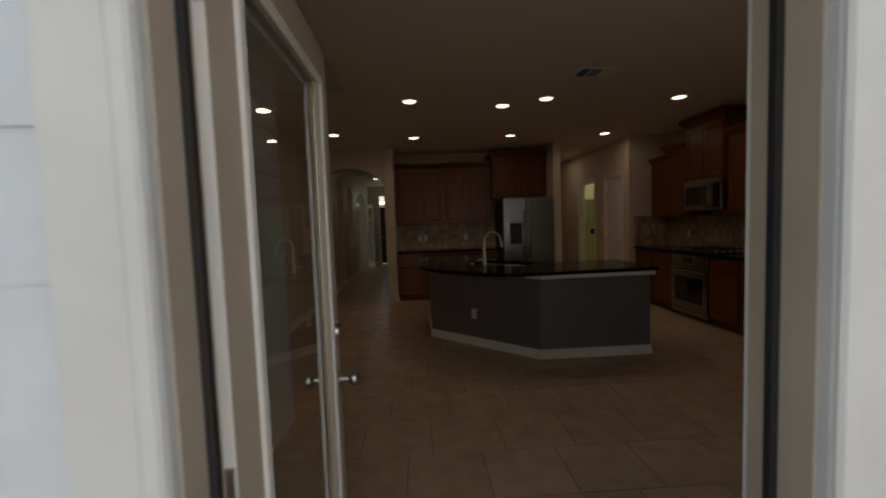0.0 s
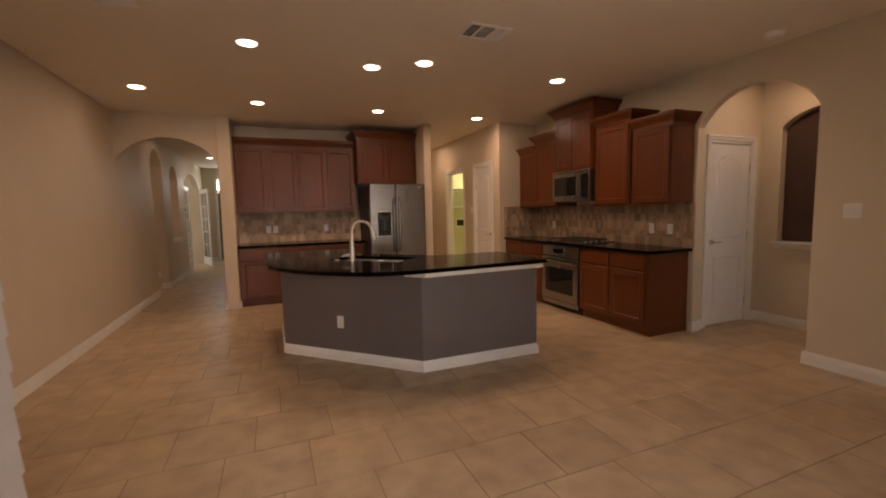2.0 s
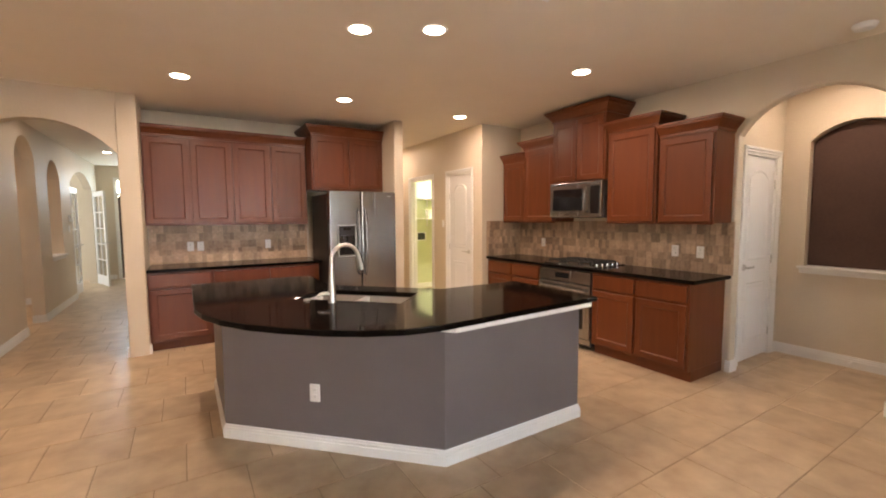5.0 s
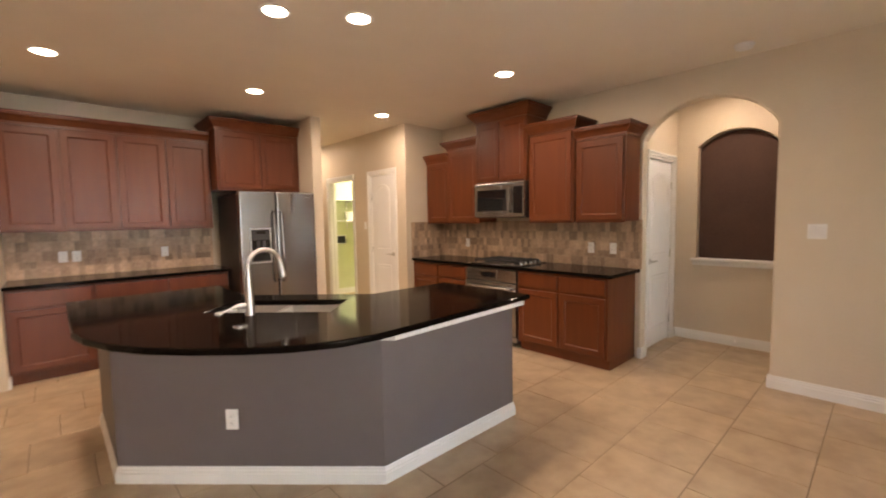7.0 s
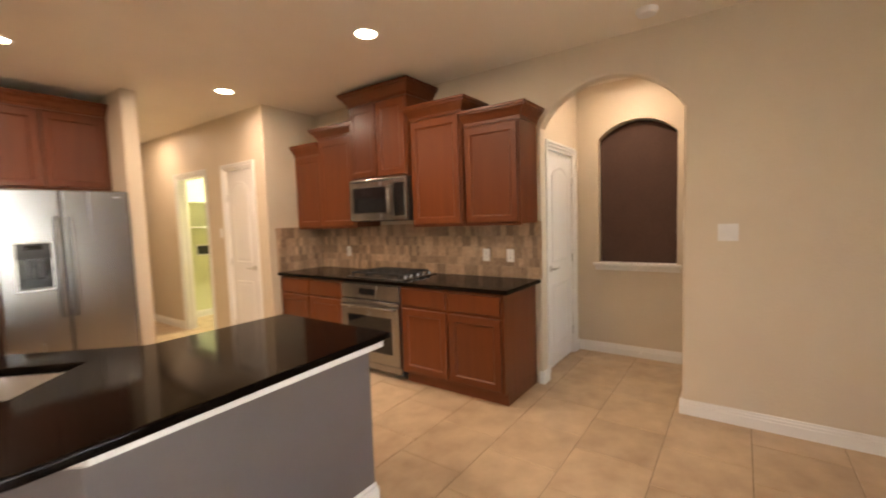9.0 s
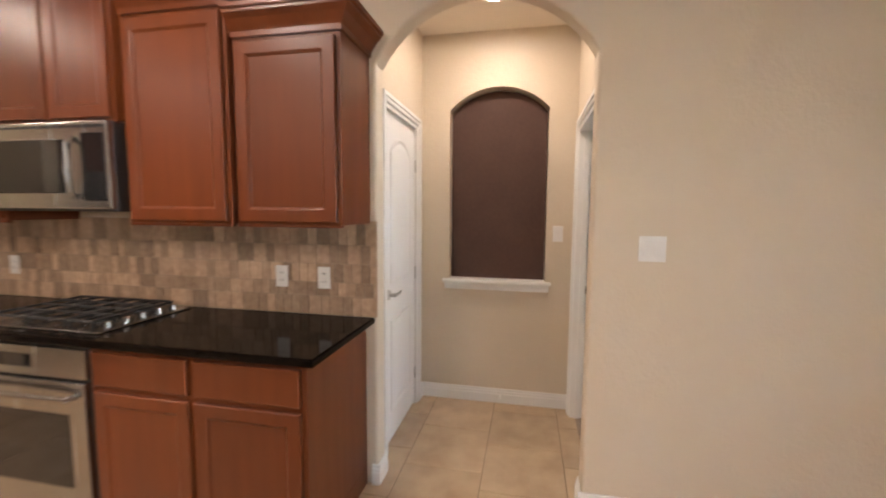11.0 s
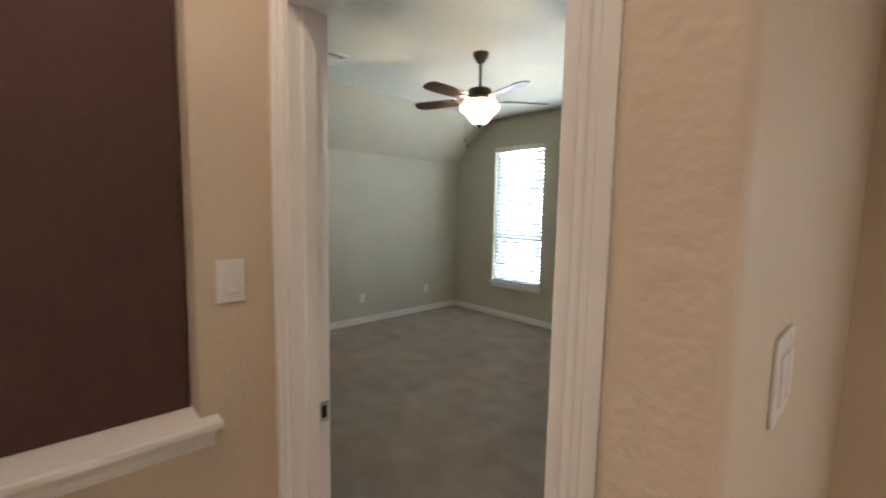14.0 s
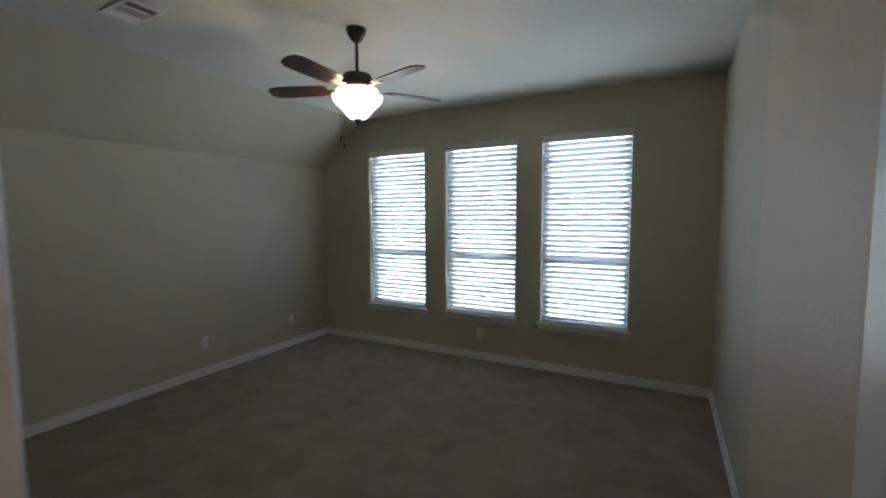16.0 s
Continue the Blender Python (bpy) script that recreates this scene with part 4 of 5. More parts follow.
plate("light_switch", face_east(XL, 11.68, 1.31), 0.116, 0.116, 2, "white double rocker light switch in the hall")
_kp = thing("alarm_keypad", "white alarm keypad on the hall wall", "keypad", face_east(XL, 11.72, 1.50))
box("case", (-0.07, -0.028, -0.06), (0.07, -0.001, 0.06), PLASTIC, _kp, bevel=0.006, segments=2)
box("screen", (-0.05, -0.0295, 0.0), (0.05, -0.027, 0.045), BLACKGLASS, _kp, bevel=0.001)

# ---------------------------------------------------------------- nook sill and shade
_bm = bmesh.new()
add_box(_bm, (XN - 0.05, NI0 - 0.045, NIB - 0.022), (XN + 0.119, NI1 + 0.045, NIB + 0.002), 0.006, 2)
add_prism(_bm, [(XN - 0.001, NIB - 0.075), (XN - 0.014, NIB - 0.075), (XN - 0.020, NIB - 0.05), (XN - 0.040, NIB - 0.022), (XN - 0.001, NIB - 0.022)], "xz", NI0 - 0.03, NI1 + 0.03)
structure(finish("trim_sill", _bm, WHITE), "white moulded sill under the arched recess")
_in = 0.006
_bm = bmesh.new()
add_prism(_bm, [(NI0 + _in, NIB + 0.004)] + [(NI0 + _in, NIS - 0.02)] + arc(NI0 + _in, NI1 - _in, NIS - 0.012, NIT - 0.012)[1:-1] + [(NI1 - _in, NIS - 0.02), (NI1 - _in, NIB + 0.004)], "yz", XN + 0.085, XN + 0.112)
tagged(finish("fabric_screen", _bm, SCREEN), "dark brown fabric shade filling the arched recess", "screen")


# ---------------------------------------------------------------- bedroom windows and blinds
def window_unit(k, x0, x1):
    root = thing("window_%d" % k, "white double-hung window behind blinds", "window")
    root["kind"] = "structure"
    y0, y1 = BY0 - 0.14, BY0 - 0.09
    boxes("frame", [((x0, y0, WZ0), (x0 + 0.05, y1, WZ1)), ((x1 - 0.05, y0, WZ0), (x1, y1, WZ1)), ((x0 + 0.05, y0, WZ0), (x1 - 0.05, y1, WZ0 + 0.05)),
                    ((x0 + 0.05, y0, WZ1 - 0.05), (x1 - 0.05, y1, WZ1)), ((x0 + 0.05, y0, 1.11), (x1 - 0.05, y1, 1.17))], WHITE, root, 0.003)
    pane = box("pane", (x0 + 0.05, y0 + 0.02, WZ0 + 0.05), (x1 - 0.05, y0 + 0.026, WZ1 - 0.05), GLASS, root, bevel=0)
    pane.visible_shadow = False
    boxes("sill", [((x0 - 0.03, BY0 - 0.06, WZ0 - 0.02), (x1 + 0.03, BY0 + 0.035, WZ0 + 0.002)), ((x0 - 0.015, BY0 + 0.001, WZ0 - 0.07), (x1 + 0.015, BY0 + 0.014, WZ0 - 0.02))], WHITE, root, 0.004)


SLAT_MESHES = {}


def blind(x0, x1):
    root = thing("window_blind", "white horizontal slat blind, lowered with slats tilted open", "blind", pose(0, 0, 0), "bedroom blinds")
    yc = BY0 - 0.038
    boxes("headrail", [((x0 + 0.006, yc - 0.028, WZ1 - 0.05), (x1 - 0.006, yc + 0.028, WZ1 - 0.002)), ((x0 + 0.002, yc + 0.026, WZ1 - 0.075), (x1 - 0.002, yc + 0.040, WZ1 - 0.001))], WHITE, root, 0.002)
    boxes("bottom_rail", [((x0 + 0.008, yc - 0.025, WZ0 + 0.008), (x1 - 0.008, yc + 0.025, WZ0 + 0.026))], WHITE, root, 0.003)
    boxes("ladder", [((x - 0.002, yc + 0.0245, WZ0 + 0.02), (x + 0.002, yc + 0.0255, WZ1 - 0.05)) for x in (x0 + 0.12, x1 - 0.12)], WHITE, root)
    w = round(x1 - x0 - 0.016, 3)
    if w not in SLAT_MESHES:
        bm = bmesh.new()
        pr = [(-0.025, 0.0), (-0.012, 0.003), (0.0, 0.004), (0.012, 0.003), (0.025, 0.0), (0.025, -0.0025), (0.012, 0.0005), (0.0, 0.0015), (-0.012, 0.0005), (-0.025, -0.0025)]
        add_prism(bm, pr, "yz", -w / 2, w / 2)
        bmesh.ops.recalc_face_normals(bm, faces=bm.faces)
        me = bpy.data.meshes.new("slat")
        bm.to_mesh(me)
        bm.free()
        me.materials.append(SLAT)
        SLAT_MESHES[w] = me
    z = WZ0 + 0.05
    while z < WZ1 - 0.08:
        s = new("slat", SLAT_MESHES[w])
        s.parent = root
        s.matrix_basis = pose((x0 + x1) / 2, yc, z, 61)
        z += 0.0525
    bm = bmesh.new()
    add_tube(bm, [(x0 + 0.07, yc + 0.045, WZ1 - 0.06), (x0 + 0.072, yc + 0.047, WZ1 - 0.5), (x0 + 0.075, yc + 0.046, WZ1 - 1.05)], 0.004, 8)
    add_cyl(bm, (x0 + 0.075, yc + 0.046, WZ1 - 1.13), (x0 + 0.075, yc + 0.046, WZ1 - 1.05), 0.009, 0.006, 10)
    finish("wand", bm, PLASTIC, root, smooth=True)


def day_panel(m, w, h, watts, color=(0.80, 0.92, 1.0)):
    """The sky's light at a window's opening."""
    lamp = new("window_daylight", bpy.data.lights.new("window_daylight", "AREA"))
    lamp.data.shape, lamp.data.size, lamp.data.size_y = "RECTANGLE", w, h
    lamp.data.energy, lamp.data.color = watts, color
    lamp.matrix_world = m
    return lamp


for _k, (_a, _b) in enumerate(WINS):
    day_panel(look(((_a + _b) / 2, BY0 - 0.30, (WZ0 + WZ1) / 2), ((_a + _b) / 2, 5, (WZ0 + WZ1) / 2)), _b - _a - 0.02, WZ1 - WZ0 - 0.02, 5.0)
    window_unit(_k + 1, _a, _b)
    blind(_a, _b)

_sw = thing("window_4", "assumed white twin window beside the patio door, out of view", "window")
_sw["kind"] = "structure"
_xm = (SX0 + SX1) / 2
_sp = [((_a, YO + 0.03, SZ0), (_b, YO + 0.08, SZ1)) for _a, _b in ((SX0, SX0 + 0.05), (_xm - 0.05, _xm + 0.05), (SX1 - 0.05, SX1))]
for _a, _b in ((SX0 + 0.05, _xm - 0.05), (_xm + 0.05, SX1 - 0.05)):
    _sp += [((_a, YO + 0.03, SZ0), (_b, YO + 0.08, SZ0 + 0.05)), ((_a, YO + 0.03, SZ1 - 0.05), (_b, YO + 0.08, SZ1)), ((_a, YO + 0.035, 1.40), (_b, YO + 0.075, 1.45))]
    _p = box("pane", (_a, YO + 0.05, SZ0 + 0.05), (_b, YO + 0.056, SZ1 - 0.05), GLASS, _sw, bevel=0)
    _p.visible_shadow = False
boxes("frame", _sp, WHITE, _sw, 0.003)
boxes("sill", [((SX0 - 0.03, YS - 0.03, SZ0 - 0.02), (SX1 + 0.03, YS + 0.035, SZ0 + 0.002))], WHITE, _sw, 0.004)
# daylight added at the assumed window, for the island front and floor
day_panel(look((_xm, YO + 0.01, (SZ0 + SZ1) / 2), (_xm, 5, 0.6)), SX1 - SX0 - 0.04, SZ1 - SZ0 - 0.04, 0.33)

structure(box("backdrop", (-2.0, -9.05, -0.13), (16.0, -9.0, 7.0), DAYGLOW, bevel=0), "bright overcast distance outside the windows")

# ---------------------------------------------------------------- ceiling fan
_fn = thing("ceiling_fan", "bronze ceiling fan with five wooden blades and a frosted bowl light", "ceiling fan", pose(6.455, 0.36, Z))
_bm = bmesh.new()
add_lathe(_bm, [(0.065, 0.0), (0.065, -0.012), (0.055, -0.04), (0.035, -0.07), (0.016, -0.085)])
add_cyl(_bm, (0, 0, -0.08), (0, 0, -0.30), 0.011)
finish("downrod", _bm, BRONZE, _fn, smooth=True)
_bm = bmesh.new()
add_lathe(_bm, [(0.02, -0.265), (0.05, -0.272), (0.088, -0.285), (0.098, -0.30), (0.098, -0.345), (0.09, -0.355)])
finish("motor", _bm, BRONZE, _fn, smooth=True)
_bm = bmesh.new()
add_lathe(_bm, [(0.09, -0.352), (0.128, -0.372), (0.132, -0.384), (0.10, -0.396), (0.06, -0.402), (0.055, -0.425), (0.02, -0.43)])
finish("light_fitter", _bm, SATIN, _fn, smooth=True)
_bm = bmesh.new()
_pr = [(0.20, -0.055), (0.30, -0.062), (0.45, -0.068), (0.55, -0.066), (0.585, -0.05), (0.60, -0.02), (0.60, 0.02), (0.585, 0.05), (0.55, 0.066), (0.45, 0.068), (0.30, 0.062), (0.20, 0.055)]
add_prism(_bm, _pr, "xy", -0.004, 0.004)
_blade = finish("blade", _bm, BLADE, _fn)
_bm = bmesh.new()
add_box(_bm, (0.09, -0.018, -0.010), (0.25, 0.018, -0.004), 0.002)
_iron = finish("blade_iron", _bm, BRONZE, _fn)
for _k in range(5):
    _m = pose(0, 0, -0.372, 0, 0, 20 + 72 * _k) @ pose(0, 0, 0, 11)
    for _o in (_blade, _iron):
        _c = _o if _k == 0 else _o.copy()
        if _k:
            scene.collection.objects.link(_c)
        _c.parent = _fn
        _c.matrix_basis = _m
_bm = bmesh.new()
_op = [(0.020, -0.556), (0.046, -0.551), (0.070, -0.530), (0.098, -0.492), (0.132, -0.462), (0.148, -0.442), (0.152, -0.420), (0.161, -0.418), (0.157, -0.445), (0.140, -0.468), (0.105, -0.498), (0.077, -0.535), (0.05, -0.558), (0.02, -0.563)]
add_lathe(_bm, _op)
_bowl = finish("light_bowl", _bm, BOWLGLOW, _fn, smooth=True)
_bm = bmesh.new()
add_lathe(_bm, [(0.025, -0.555), (0.022, -0.573), (0.012, -0.585), (0.006, -0.602)])
add_cyl(_bm, (0, 0, -0.56), (0, 0, -0.42), 0.006, seg=10)
for _k in range(3):
    add_tube(_bm, [(0.055 * math.cos(2.1 * _k), 0.055 * math.sin(2.1 * _k), -0.405), (0.125 * math.cos(2.1 * _k), 0.125 * math.sin(2.1 * _k), -0.402), (0.155 * math.cos(2.1 * _k), 0.155 * math.sin(2.1 * _k), -0.421)], 0.008, 8)
finish("finial", _bm, BRONZE, _fn, smooth=True)
_bm = bmesh.new()
for _x, _l in ((0.07, 0.28), (0.04, 0.33)):
    add_cyl(_bm, (_x, 0.09, -0.40), (_x, 0.09, -0.40 - _l), 0.0012, seg=6)
    add_cyl(_bm, (_x, 0.09, -0.40 - _l - 0.03), (_x, 0.09, -0.40 - _l), 0.006, 0.004, seg=8)
finish("pull_chain", _bm, BRONZE, _fn)
_l = new("fan_bulb_light", bpy.data.lights.new("fan_bulb_light", "POINT"))
_l.data.energy, _l.data.color, _l.data.shadow_soft_size = 2.4, (1.0, 0.78, 0.55), 0.03
_l.location = (6.455, 0.36, Z - 0.475)


# ---------------------------------------------------------------- ceiling fixtures
def can_light(x, y, watts, color=WARM, lamp=True, r=0.072):
    root = thing("recessed_light", "round white recessed ceiling light, lit", "ceiling light", pose(x, y, Z), "recessed ceiling lights")
    bm = bmesh.new()
    add_lathe(bm, [(r + 0.022, -0.0005), (r + 0.022, -0.004), (r + 0.012, -0.007), (r + 0.002, -0.006), (r, -0.003)])
    finish("trim_ring", bm, PLASTIC, root, smooth=True)
    bm = bmesh.new()
    add_lathe(bm, [(r, -0.0035), (r * 0.9, -0.0075), (0.01, -0.0085)])
    finish("lens", bm, CANGLOW, root, smooth=True)
    if lamp:
        disc_lamp((x, y, Z - 0.012), watts, 0.14, color)


for _x, _y in ((2.96, 4.38), (2.966, 6.338), (1.42, 6.33), (-0.12, 6.34), (0.946, 4.596), (1.391, 4.337), (-0.14, 4.35), (-1.30, 6.0), (-1.35, 9.1)):
    can_light(_x, _y, CAN_WATTS * (0.15 if _x < -1 else 1.12 if _y < 5 else 1.0))
can_light(4.78, 3.08, CAN_WATTS * 0.52)
# assumed cans, added to light the corridor, laundry, far hall and side room
can_light(2.95, 8.9, CAN_WATTS * 0.8)
can_light(4.3, 8.6, CAN_WATTS * 3.4, (0.98, 1.0, 0.80))
can_light(-1.35, 12.2, CAN_WATTS * 0.2)
can_light(-3.2, 10.2, CAN_WATTS * 1.2)


def vent(m, w, d, n, label):
    root = thing("ceiling_vent", label, "vent", m)
    boxes("frame", [((-w / 2, -d / 2, -0.010), (w / 2, -d / 2 + 0.022, -0.0005)), ((-w / 2, d / 2 - 0.022, -0.010), (w / 2, d / 2, -0.0005)),
                    ((-w / 2, -d / 2 + 0.022, -0.010), (-w / 2 + 0.022, d / 2 - 0.022, -0.0005)), ((w / 2 - 0.022, -d / 2 + 0.022, -0.010), (w / 2, d / 2 - 0.022, -0.0005))], WHITE, root, 0.002)
    # flat dark sheet standing in for the shaded duct behind the louvres
    boxes("throat_shade", [((-w / 2 + 0.02, -d / 2 + 0.02, -0.002), (w / 2 - 0.02, d / 2 - 0.02, -0.0006))], DARKSIDE, root)
    a = w / 6
    for x in (-a, a):
        boxes("divider", [((x - 0.004, -d / 2 + 0.022, -0.010), (x + 0.004, d / 2 - 0.022, -0.002))], WHITE, root)
    for bank, sign in ((-2 * a, 1), (2 * a, -1)):
        for k in range(n // 2):
            x = bank - a + 0.010 + (2 * a - 0.02) * (k + 0.5) / (n // 2) + (0.008 if bank < 0 else -0.008)
            bm = bmesh.new()
            add_prism(bm, [(x - 0.007 * sign, -0.0105), (x + 0.005 * sign, -0.003), (x + 0.006 * sign, -0.0045), (x - 0.006 * sign, -0.012)], "xz", -d / 2 + 0.02, d / 2 - 0.02)
            finish("louvre", bm, WHITE, root)
    for k in range(n):
        y = -d / 2 + 0.022 + (d - 0.044) * (k + 0.5) / n
        bm = bmesh.new()
        add_prism(bm, [(y - 0.012, -0.009), (y + 0.010, -0.003), (y + 0.011, -0.0045), (y - 0.011, -0.0105)], "yz", -a + 0.004, a - 0.004)
        finish("louvre", bm, WHITE, root)


vent(pose(1.60, 3.52, Z), 0.36, 0.26, 8, "white louvred ceiling air vent")
vent(pose(7.44, 1.165, Z, 0, 0, 0), 0.30, 0.20, 6, "white louvred ceiling air vent in the bedroom")
_sm = thing("smoke_detector", "round white smoke detector on the ceiling", "smoke detector", pose(3.87, 2.74, Z))
_bm = bmesh.new()
add_lathe(_bm, [(0.068, -0.0005), (0.068, -0.012), (0.062, -0.022), (0.055, -0.034), (0.030, -0.040), (0.01, -0.041)])
finish("shell", _bm, PLASTIC, _sm, smooth=True)

# ---------------------------------------------------------------- laundry shelves
_sh = thing("laundry_shelf", "white board laundry shelves on a green wall", "shelf")
for _z in (1.45, 1.85):
    box("board", (3.56, 9.06, _z), (4.98, 9.395, _z + 0.02), WHITE, _sh)
for _x in (3.75, 4.2, 4.7):
    for _z in (1.45, 1.85):
        boxes("bracket", [((_x - 0.01, 9.38, _z - 0.15), (_x + 0.01, 9.398, _z - 0.001)), ((_x - 0.01, 9.12, _z - 0.022), (_x + 0.01, 9.38, _z - 0.001))], WHITE, _sh)
_vb = thing("valve_box", "white recessed washing machine valve box on the wall", "valve box", face_south(4.06, 9.40, 1.09))
boxes("rim", [((-0.11, -0.012, -0.09), (0.11, -0.001, -0.07)), ((-0.11, -0.012, 0.07), (0.11, -0.001, 0.09)), ((-0.11, -0.012, -0.07), (-0.09, -0.001, 0.07)), ((0.09, -0.012, -0.07), (0.11, -0.001, 0.07))], PLASTIC, _vb, 0.002)
# flat dark plate standing in for the shaded inside of the box
boxes("recess", [((-0.09, -0.004, -0.07), (0.09, -0.001, 0.07))], DARKSIDE, _vb)
_tub = thing("storage_tub", "small white plastic tub on the laundry shelf", "tub", pose(4.16, 9.22, 1.471))
_bm = bmesh.new()
add_lathe(_bm, [(0.07, 0), (0.085, 0.14), (0.09, 0.15), (0.09, 0.165), (0.02, 0.17)])
finish("tub", _bm, PLASTIC, _tub, smooth=True)

# ---------------------------------------------------------------- hall: niche sill, french doors, front door
_bm = bmesh.new()
add_box(_bm, (XL - 0.14, 10.42, 0.88), (XL + 0.05, 11.26, 0.905), 0.005)
add_box(_bm, (XL + 0.001, 10.44, 0.83), (XL + 0.018, 11.24, 0.88), 0.004)
structure(finish("trim_hall_sill", _bm, WHITE), "white sill under the hall opening")


def french_leaf(m, label):
    root = thing("french_door", label, "door", m, "french doors")
    w, h, t = 0.86, 2.10, 0.038
    sp = [((0, 0, 0.01), (0.10, t, h)), ((w - 0.10, 0, 0.01), (w, t, h)), ((0.10, 0, 0.01), (w - 0.10, t, 0.22)), ((0.10, 0, h - 0.11), (w - 0.10, t, h)), ((w / 2 - 0.011, 0.006, 0.22), (w / 2 + 0.011, t - 0.006, h - 0.11))]
    for k in range(1, 5):
        z = 0.22 + (h - 0.33) * k / 5
        sp.append(((0.10, 0.006, z - 0.011), (w - 0.10, t - 0.006, z + 0.011)))
    boxes("frame", sp, DOORWHITE, root, 0.002)
    for i in range(2):
        for k in range(5):
            x0 = 0.10 if i == 0 else w / 2 + 0.011
            x1 = w / 2 - 0.011 if i == 0 else w - 0.10
            z0, z1 = 0.22 + (h - 0.33) * k / 5, 0.22 + (h - 0.33) * (k + 1) / 5
            p = box("pane", (x0, 0.017, z0), (x1, 0.021, z1), GLASS, root, bevel=0)
            p.visible_shadow = False
    lever(root, w - 0.05, 0, 0.965, -1, -0.10)
    lever(root, w - 0.05, t, 0.965, 1, -0.10)


french_leaf(pose(XL - 0.05, 12.0, 0, 0, 0, 90), "white glazed french door standing closed in the hall")
french_leaf(pose(XL + 0.01, 14.13, 0, 0, 0, -70), "white glazed french door standing ajar in the hall")
_fd = thing("front_door", "dark wooden front door at the hall's end", "door", pose(-1.50, 14.83, 0))
box("leaf", (0, 0, 0.01), (0.82, 0.045, 2.05), DARKWOOD, _fd, bevel=0.004)
_bm = bmesh.new()
add_moulding(_bm, panel_outline(0.12, 0.70, 0.2, 0.9, 0), 0.0, -1)
add_moulding(_bm, panel_outline(0.12, 0.70, 1.05, 1.92, 0.1), 0.0, -1)
finish("panel", _bm, DARKWOOD, _fd)
lever(_fd, 0.07, 0, 0.965, -1)
_fd["kind"] = "structure"
structure(boxes("trim_front_door", [((-1.57, 14.78, 0), (-1.50, 14.83, 2.5)), ((-0.68, 14.78, 0), (-0.61, 14.83, 2.5)), ((-1.50, 14.78, 2.06), (-0.68, 14.83, 2.13)), ((-1.50, 14.78, 2.43), (-0.68, 14.83, 2.5))], WHITE, bevel=0.003))
_p = structure(box("window_transom", (-1.50, 14.84, 2.13), (-0.68, 14.846, 2.43), GLASS, bevel=0))
_p.visible_shadow = False
# glowing panel added beyond the french doors, standing in for a study window
_p = structure(box("window_study", (-4.515, 12.4, 0.5), (-4.49, 14.4, 2.3), DAYGLOW, bevel=0), "glowing panel added in the side room to give the hall daylight")

# ---------------------------------------------------------------- outside
structure(box("ground", (-150, -150, -0.35), (150, 150, -0.13), GRASS, bevel=0), "lawn reaching to the horizon")
# eastern slab is assumed, pale so the bedroom windows look out on brightness
structure(boxes("patio", [((-5.8, -8.9, -0.14), (4.0, YO, -0.02)), ((4.0, -8.9, -0.14), (12.0, BY0 - 0.16, -0.02))], CONCRETE), "pale concrete patio slab, with an assumed stretch outside the bedroom")


def lap_siding(name, m, length, height, lap=0.19):
    root = new(name)
    root.matrix_basis = m
    structure(root, "painted horizontal lap siding")
    n = int(height / lap)
    bm = bmesh.new()
    add_prism(bm, [(-0.026, 0.0), (-0.012, lap + 0.012), (-0.002, lap + 0.012), (-0.013, 0.0)], "yz", 0, length)
    bmesh.ops.recalc_face_normals(bm, faces=bm.faces)
    me = bpy.data.meshes.new("board")
    bm.to_mesh(me)
    bm.free()
    me.materials.append(SIDING)
    for k in range(n):
        b = new("board", me)
        b.parent = root
        b.location = (0, 0, k * lap)


lap_siding("wall_siding_south", face_south(-2.10, YO + 0.02, 0.051), 2.10 + PX0 - 0.125, 3.2)
lap_siding("wall_siding_south", face_south(PX1 + 0.125, YO + 0.02, 0.051), SX0 - PX1 - 0.125, 3.4)
lap_siding("wall_siding_south", face_south(SX1, YO + 0.02, 0.051), 4.14 - SX1, 3.4)
lap_siding("wall_siding_south", face_south(SX0, YO + 0.02, 0.051), SX1 - SX0, 0.77)
lap_siding("wall_siding_south", face_south(SX0, YO + 0.02, 2.15), SX1 - SX0, 1.3)
lap_siding("wall_siding_inner", face_east(-1.10, YS + 0.002, 0.0), 2.46, Z, 0.15)
structure(box("wall_inner_stub", (-1.22, YS, 0), (-1.102, 2.75, Z + 0.32), SIDING, bevel=0), "short sided wall behind the open patio door")
structure(box("wall_tray_west", (XL - 0.14, YO, Z), (XL, 3.967, Z + 0.40), WALL, bevel=0))
# ---------------------------------------------------------------- floor tiles
TS, TY0, TX0 = 0.458, 2.832, 0.794
GAP = 0.0055


def tile_mesh(name, w, h, t, material, bevel=0.003):
    bm = bmesh.new()
    add_box(bm, (-w / 2, -h / 2, -t), (w / 2, h / 2, 0), 0)
    top = [e for e in bm.edges if all(v.co.z > -1e-6 for v in e.verts)]
    bmesh.ops.bevel(bm, geom=top, offset=bevel, segments=1, affect="EDGES")
    bmesh.ops.recalc_face_normals(bm, faces=bm.faces)
    me = bpy.data.meshes.new(name)
    bm.to_mesh(me)
    bm.free()
    me.materials.append(material)
    return me


_floor = bpy.data.objects["floor"]
_tm = tile_mesh("floor_tile", TS - GAP, TS - GAP, 0.012, TILE, 0.002)
_rest = bmesh.new()
_cells = []
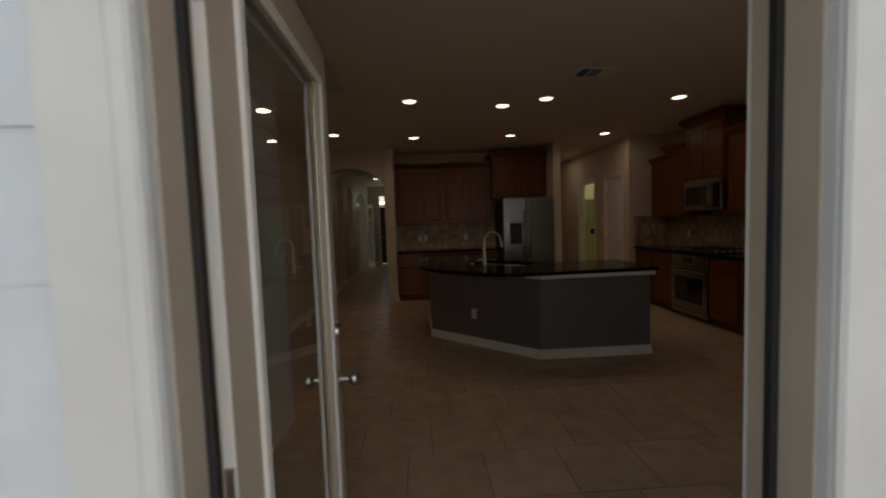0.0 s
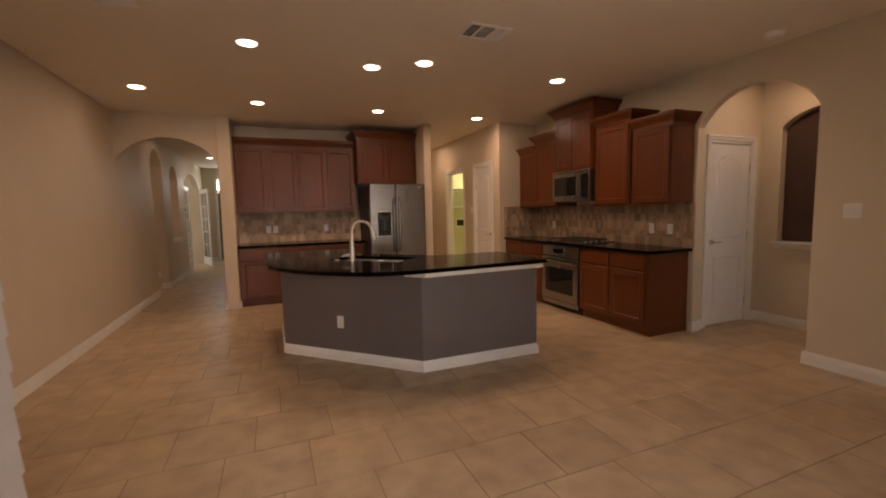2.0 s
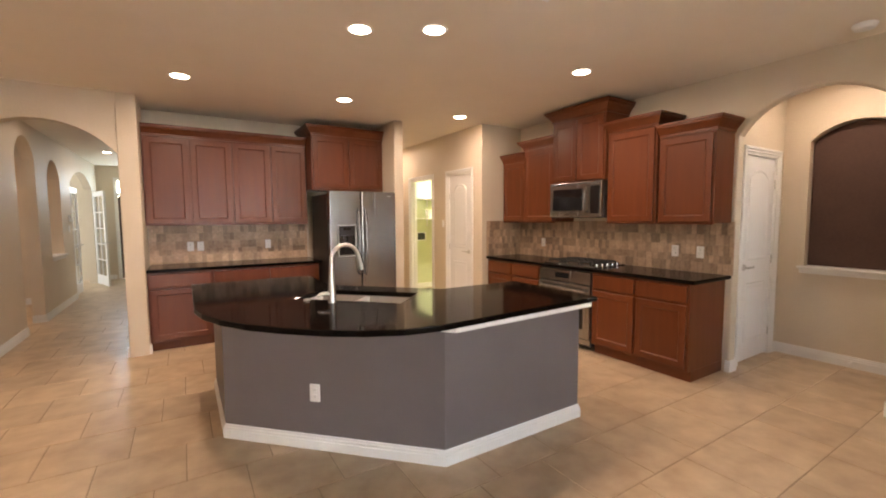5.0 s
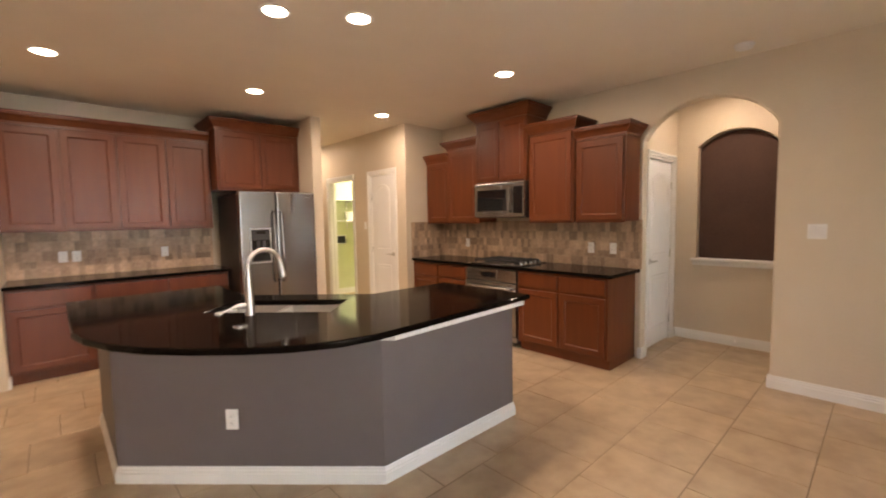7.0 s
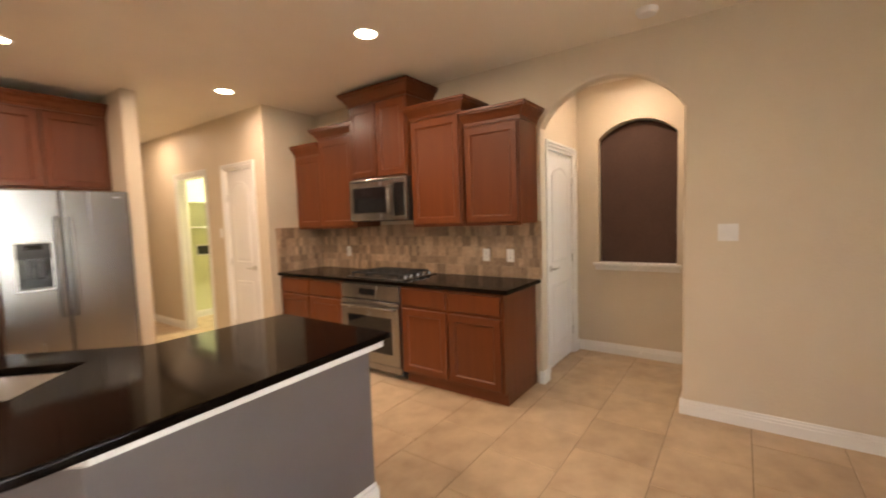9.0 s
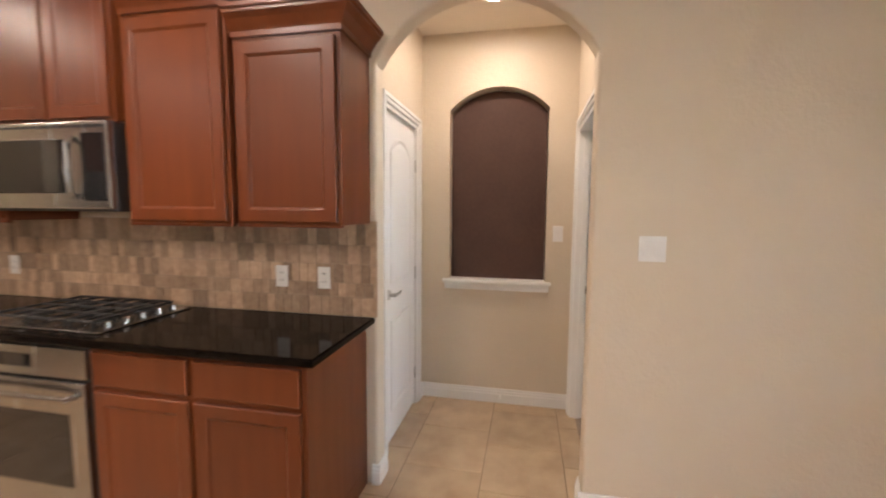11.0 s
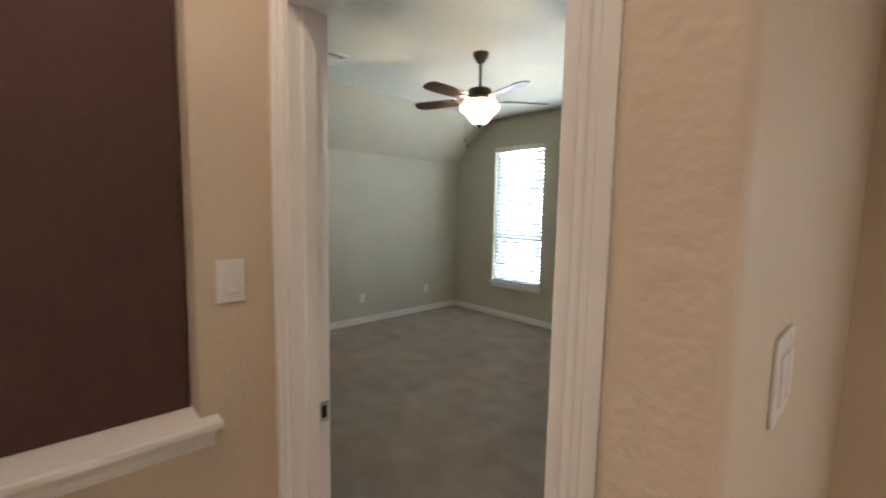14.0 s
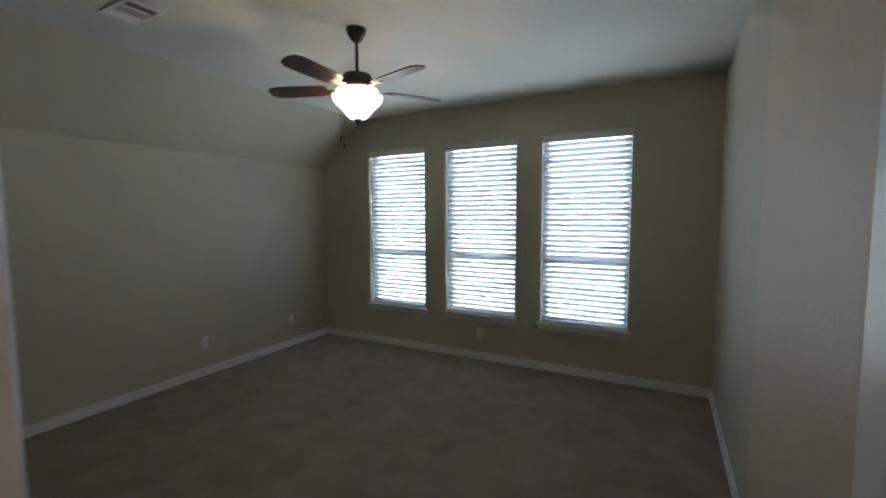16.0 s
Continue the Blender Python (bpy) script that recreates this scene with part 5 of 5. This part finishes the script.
for _r in range(-6, 28):
    _yc = TY0 + _r * TS
    for _c in range(-16, 12):
        _xc = TX0 + _c * TS + (_r % 3) * TS / 3
        if _xc - TS / 2 > 5.35 or _xc + TS / 2 < -4.5 or (_xc < -2.2 and _yc < 8.8) or _yc + TS / 2 < YS or _yc > 15:
            continue
        if _xc - TS / 2 > XR and not (YNS - 0.3 < _yc < YNN + 0.3 or _yc > 7.5):
            continue
        _cells.append((max(abs(_xc - 1.3) / 1.35, abs(_yc - 3.4)), _xc, _yc))
_cells.sort()
for _i, (_d, _xc, _yc) in enumerate(_cells):
    _lo, _hi = _yc - TS / 2 + GAP / 2, _yc + TS / 2 - GAP / 2
    _left = max(_xc - TS / 2 + GAP / 2, XL - 0.06 if _yc < 8.8 else -4.5)
    _right = min(_xc + TS / 2 - GAP / 2, 5.36 if YNS - 0.3 < _yc < YNN + 0.3 or _yc > 7.5 else XR + 0.06)
    if _right - _left < 0.02:
        continue
    if _i < 300 and _lo > YS and _right - _left > TS - 1.5 * GAP:
        _o = new("floor_tile", _tm)
        _o.parent = _floor
        _o.location = (_xc, _yc, random.uniform(-0.0006, 0.0006))
    else:
        add_box(_rest, (_left, max(_lo, YS), -0.012), (_right, _hi, 0.0))
_o = finish("floor_tiles_beyond", _rest, TILE, _floor)
tagged(_o, kind="stuff")

# ---------------------------------------------------------------- backsplash tiles
_cuts = [(0.050, 0.100), (0.075, 0.075), (0.100, 0.100), (0.050, 0.075), (0.100, 0.075), (0.075, 0.100)]
_smesh = {}


def backsplash(name, m, length, z0, z1, budget):
    root = box(name, (0, -0.004, z0), (length, -0.0005, z1), SPLASHGROUT, bevel=0)
    root.matrix_basis = m
    structure(root, "mixed brown tumbled-stone backsplash")
    rest = bmesh.new()
    z, rows, used = z0, [0.100, 0.075, 0.100, 0.100, 0.128], 0
    for r, h in enumerate(rows):
        x = -random.choice((0.0, 0.02, 0.04))
        while x < length - 0.004:
            w = random.choice((0.050, 0.050, 0.050, 0.075, 0.100))
            xa, xb = max(x, 0.0), min(x + w, length)
            x += w
            if xb - xa < 0.012:
                continue
            whole = xb - xa > w - 1e-5
            if whole and used < budget:
                key = (w, h)
                if key not in _smesh:
                    _smesh[key] = tile_mesh("splash_tile", w - 0.003, h - 0.003, 0.006, SPLASH, 0.0015)
                o = new("splash_tile", _smesh[key])
                o.parent = root
                o.matrix_basis = pose((xa + xb) / 2, -0.010 + random.uniform(-0.0006, 0.0006), z + h / 2, 90)
                used += 1
            else:
                add_box(rest, (xa + 0.0015, -0.010, z + 0.0015), (xb - 0.0015, -0.003, z + h - 0.0015))
        z += h
    o = finish("splash_tiles_cut", rest, SPLASH, root)
    tagged(o, kind="stuff")


backsplash("trim_backsplash_range", face_west(XR, YC - 0.002), YC - 0.002 - 3.60, 0.922, 1.424, 260)
backsplash("trim_backsplash_fridge", face_south(-0.518, YB), 1.36 + 0.518, 0.922, 1.424, 180)
backsplash("trim_backsplash_pantry", face_south(XC + 0.085, YC), XR - XC - 0.097, 0.922, 1.424, 80)

# lamp added at the study panel to brighten the hall
day_panel(look((-4.46, 13.4, 1.4), (0, 13.4, 1.4)), 1.9, 1.7, 2.4, (0.48, 0.74, 1.0))
day_panel(look((-1.09, 14.835, 2.28), (-1.09, 5, 1.0)), 0.8, 0.28, 1.3, (0.6, 0.82, 1.0))

_ds = thing("door_stop", "small spring door stop on the nook baseboard", "door stop", face_west(XN - 0.018, 3.02, 0.06))
_bm = bmesh.new()
add_cyl(_bm, (0, 0, 0), (0, -0.006, 0), 0.012, seg=14)
add_cyl(_bm, (0, -0.006, 0), (0, -0.06, 0), 0.005, seg=10)
add_cyl(_bm, (0, -0.06, 0), (0, -0.072, 0), 0.009, seg=14)
finish("spring", _bm, PLASTIC, _ds, smooth=True)
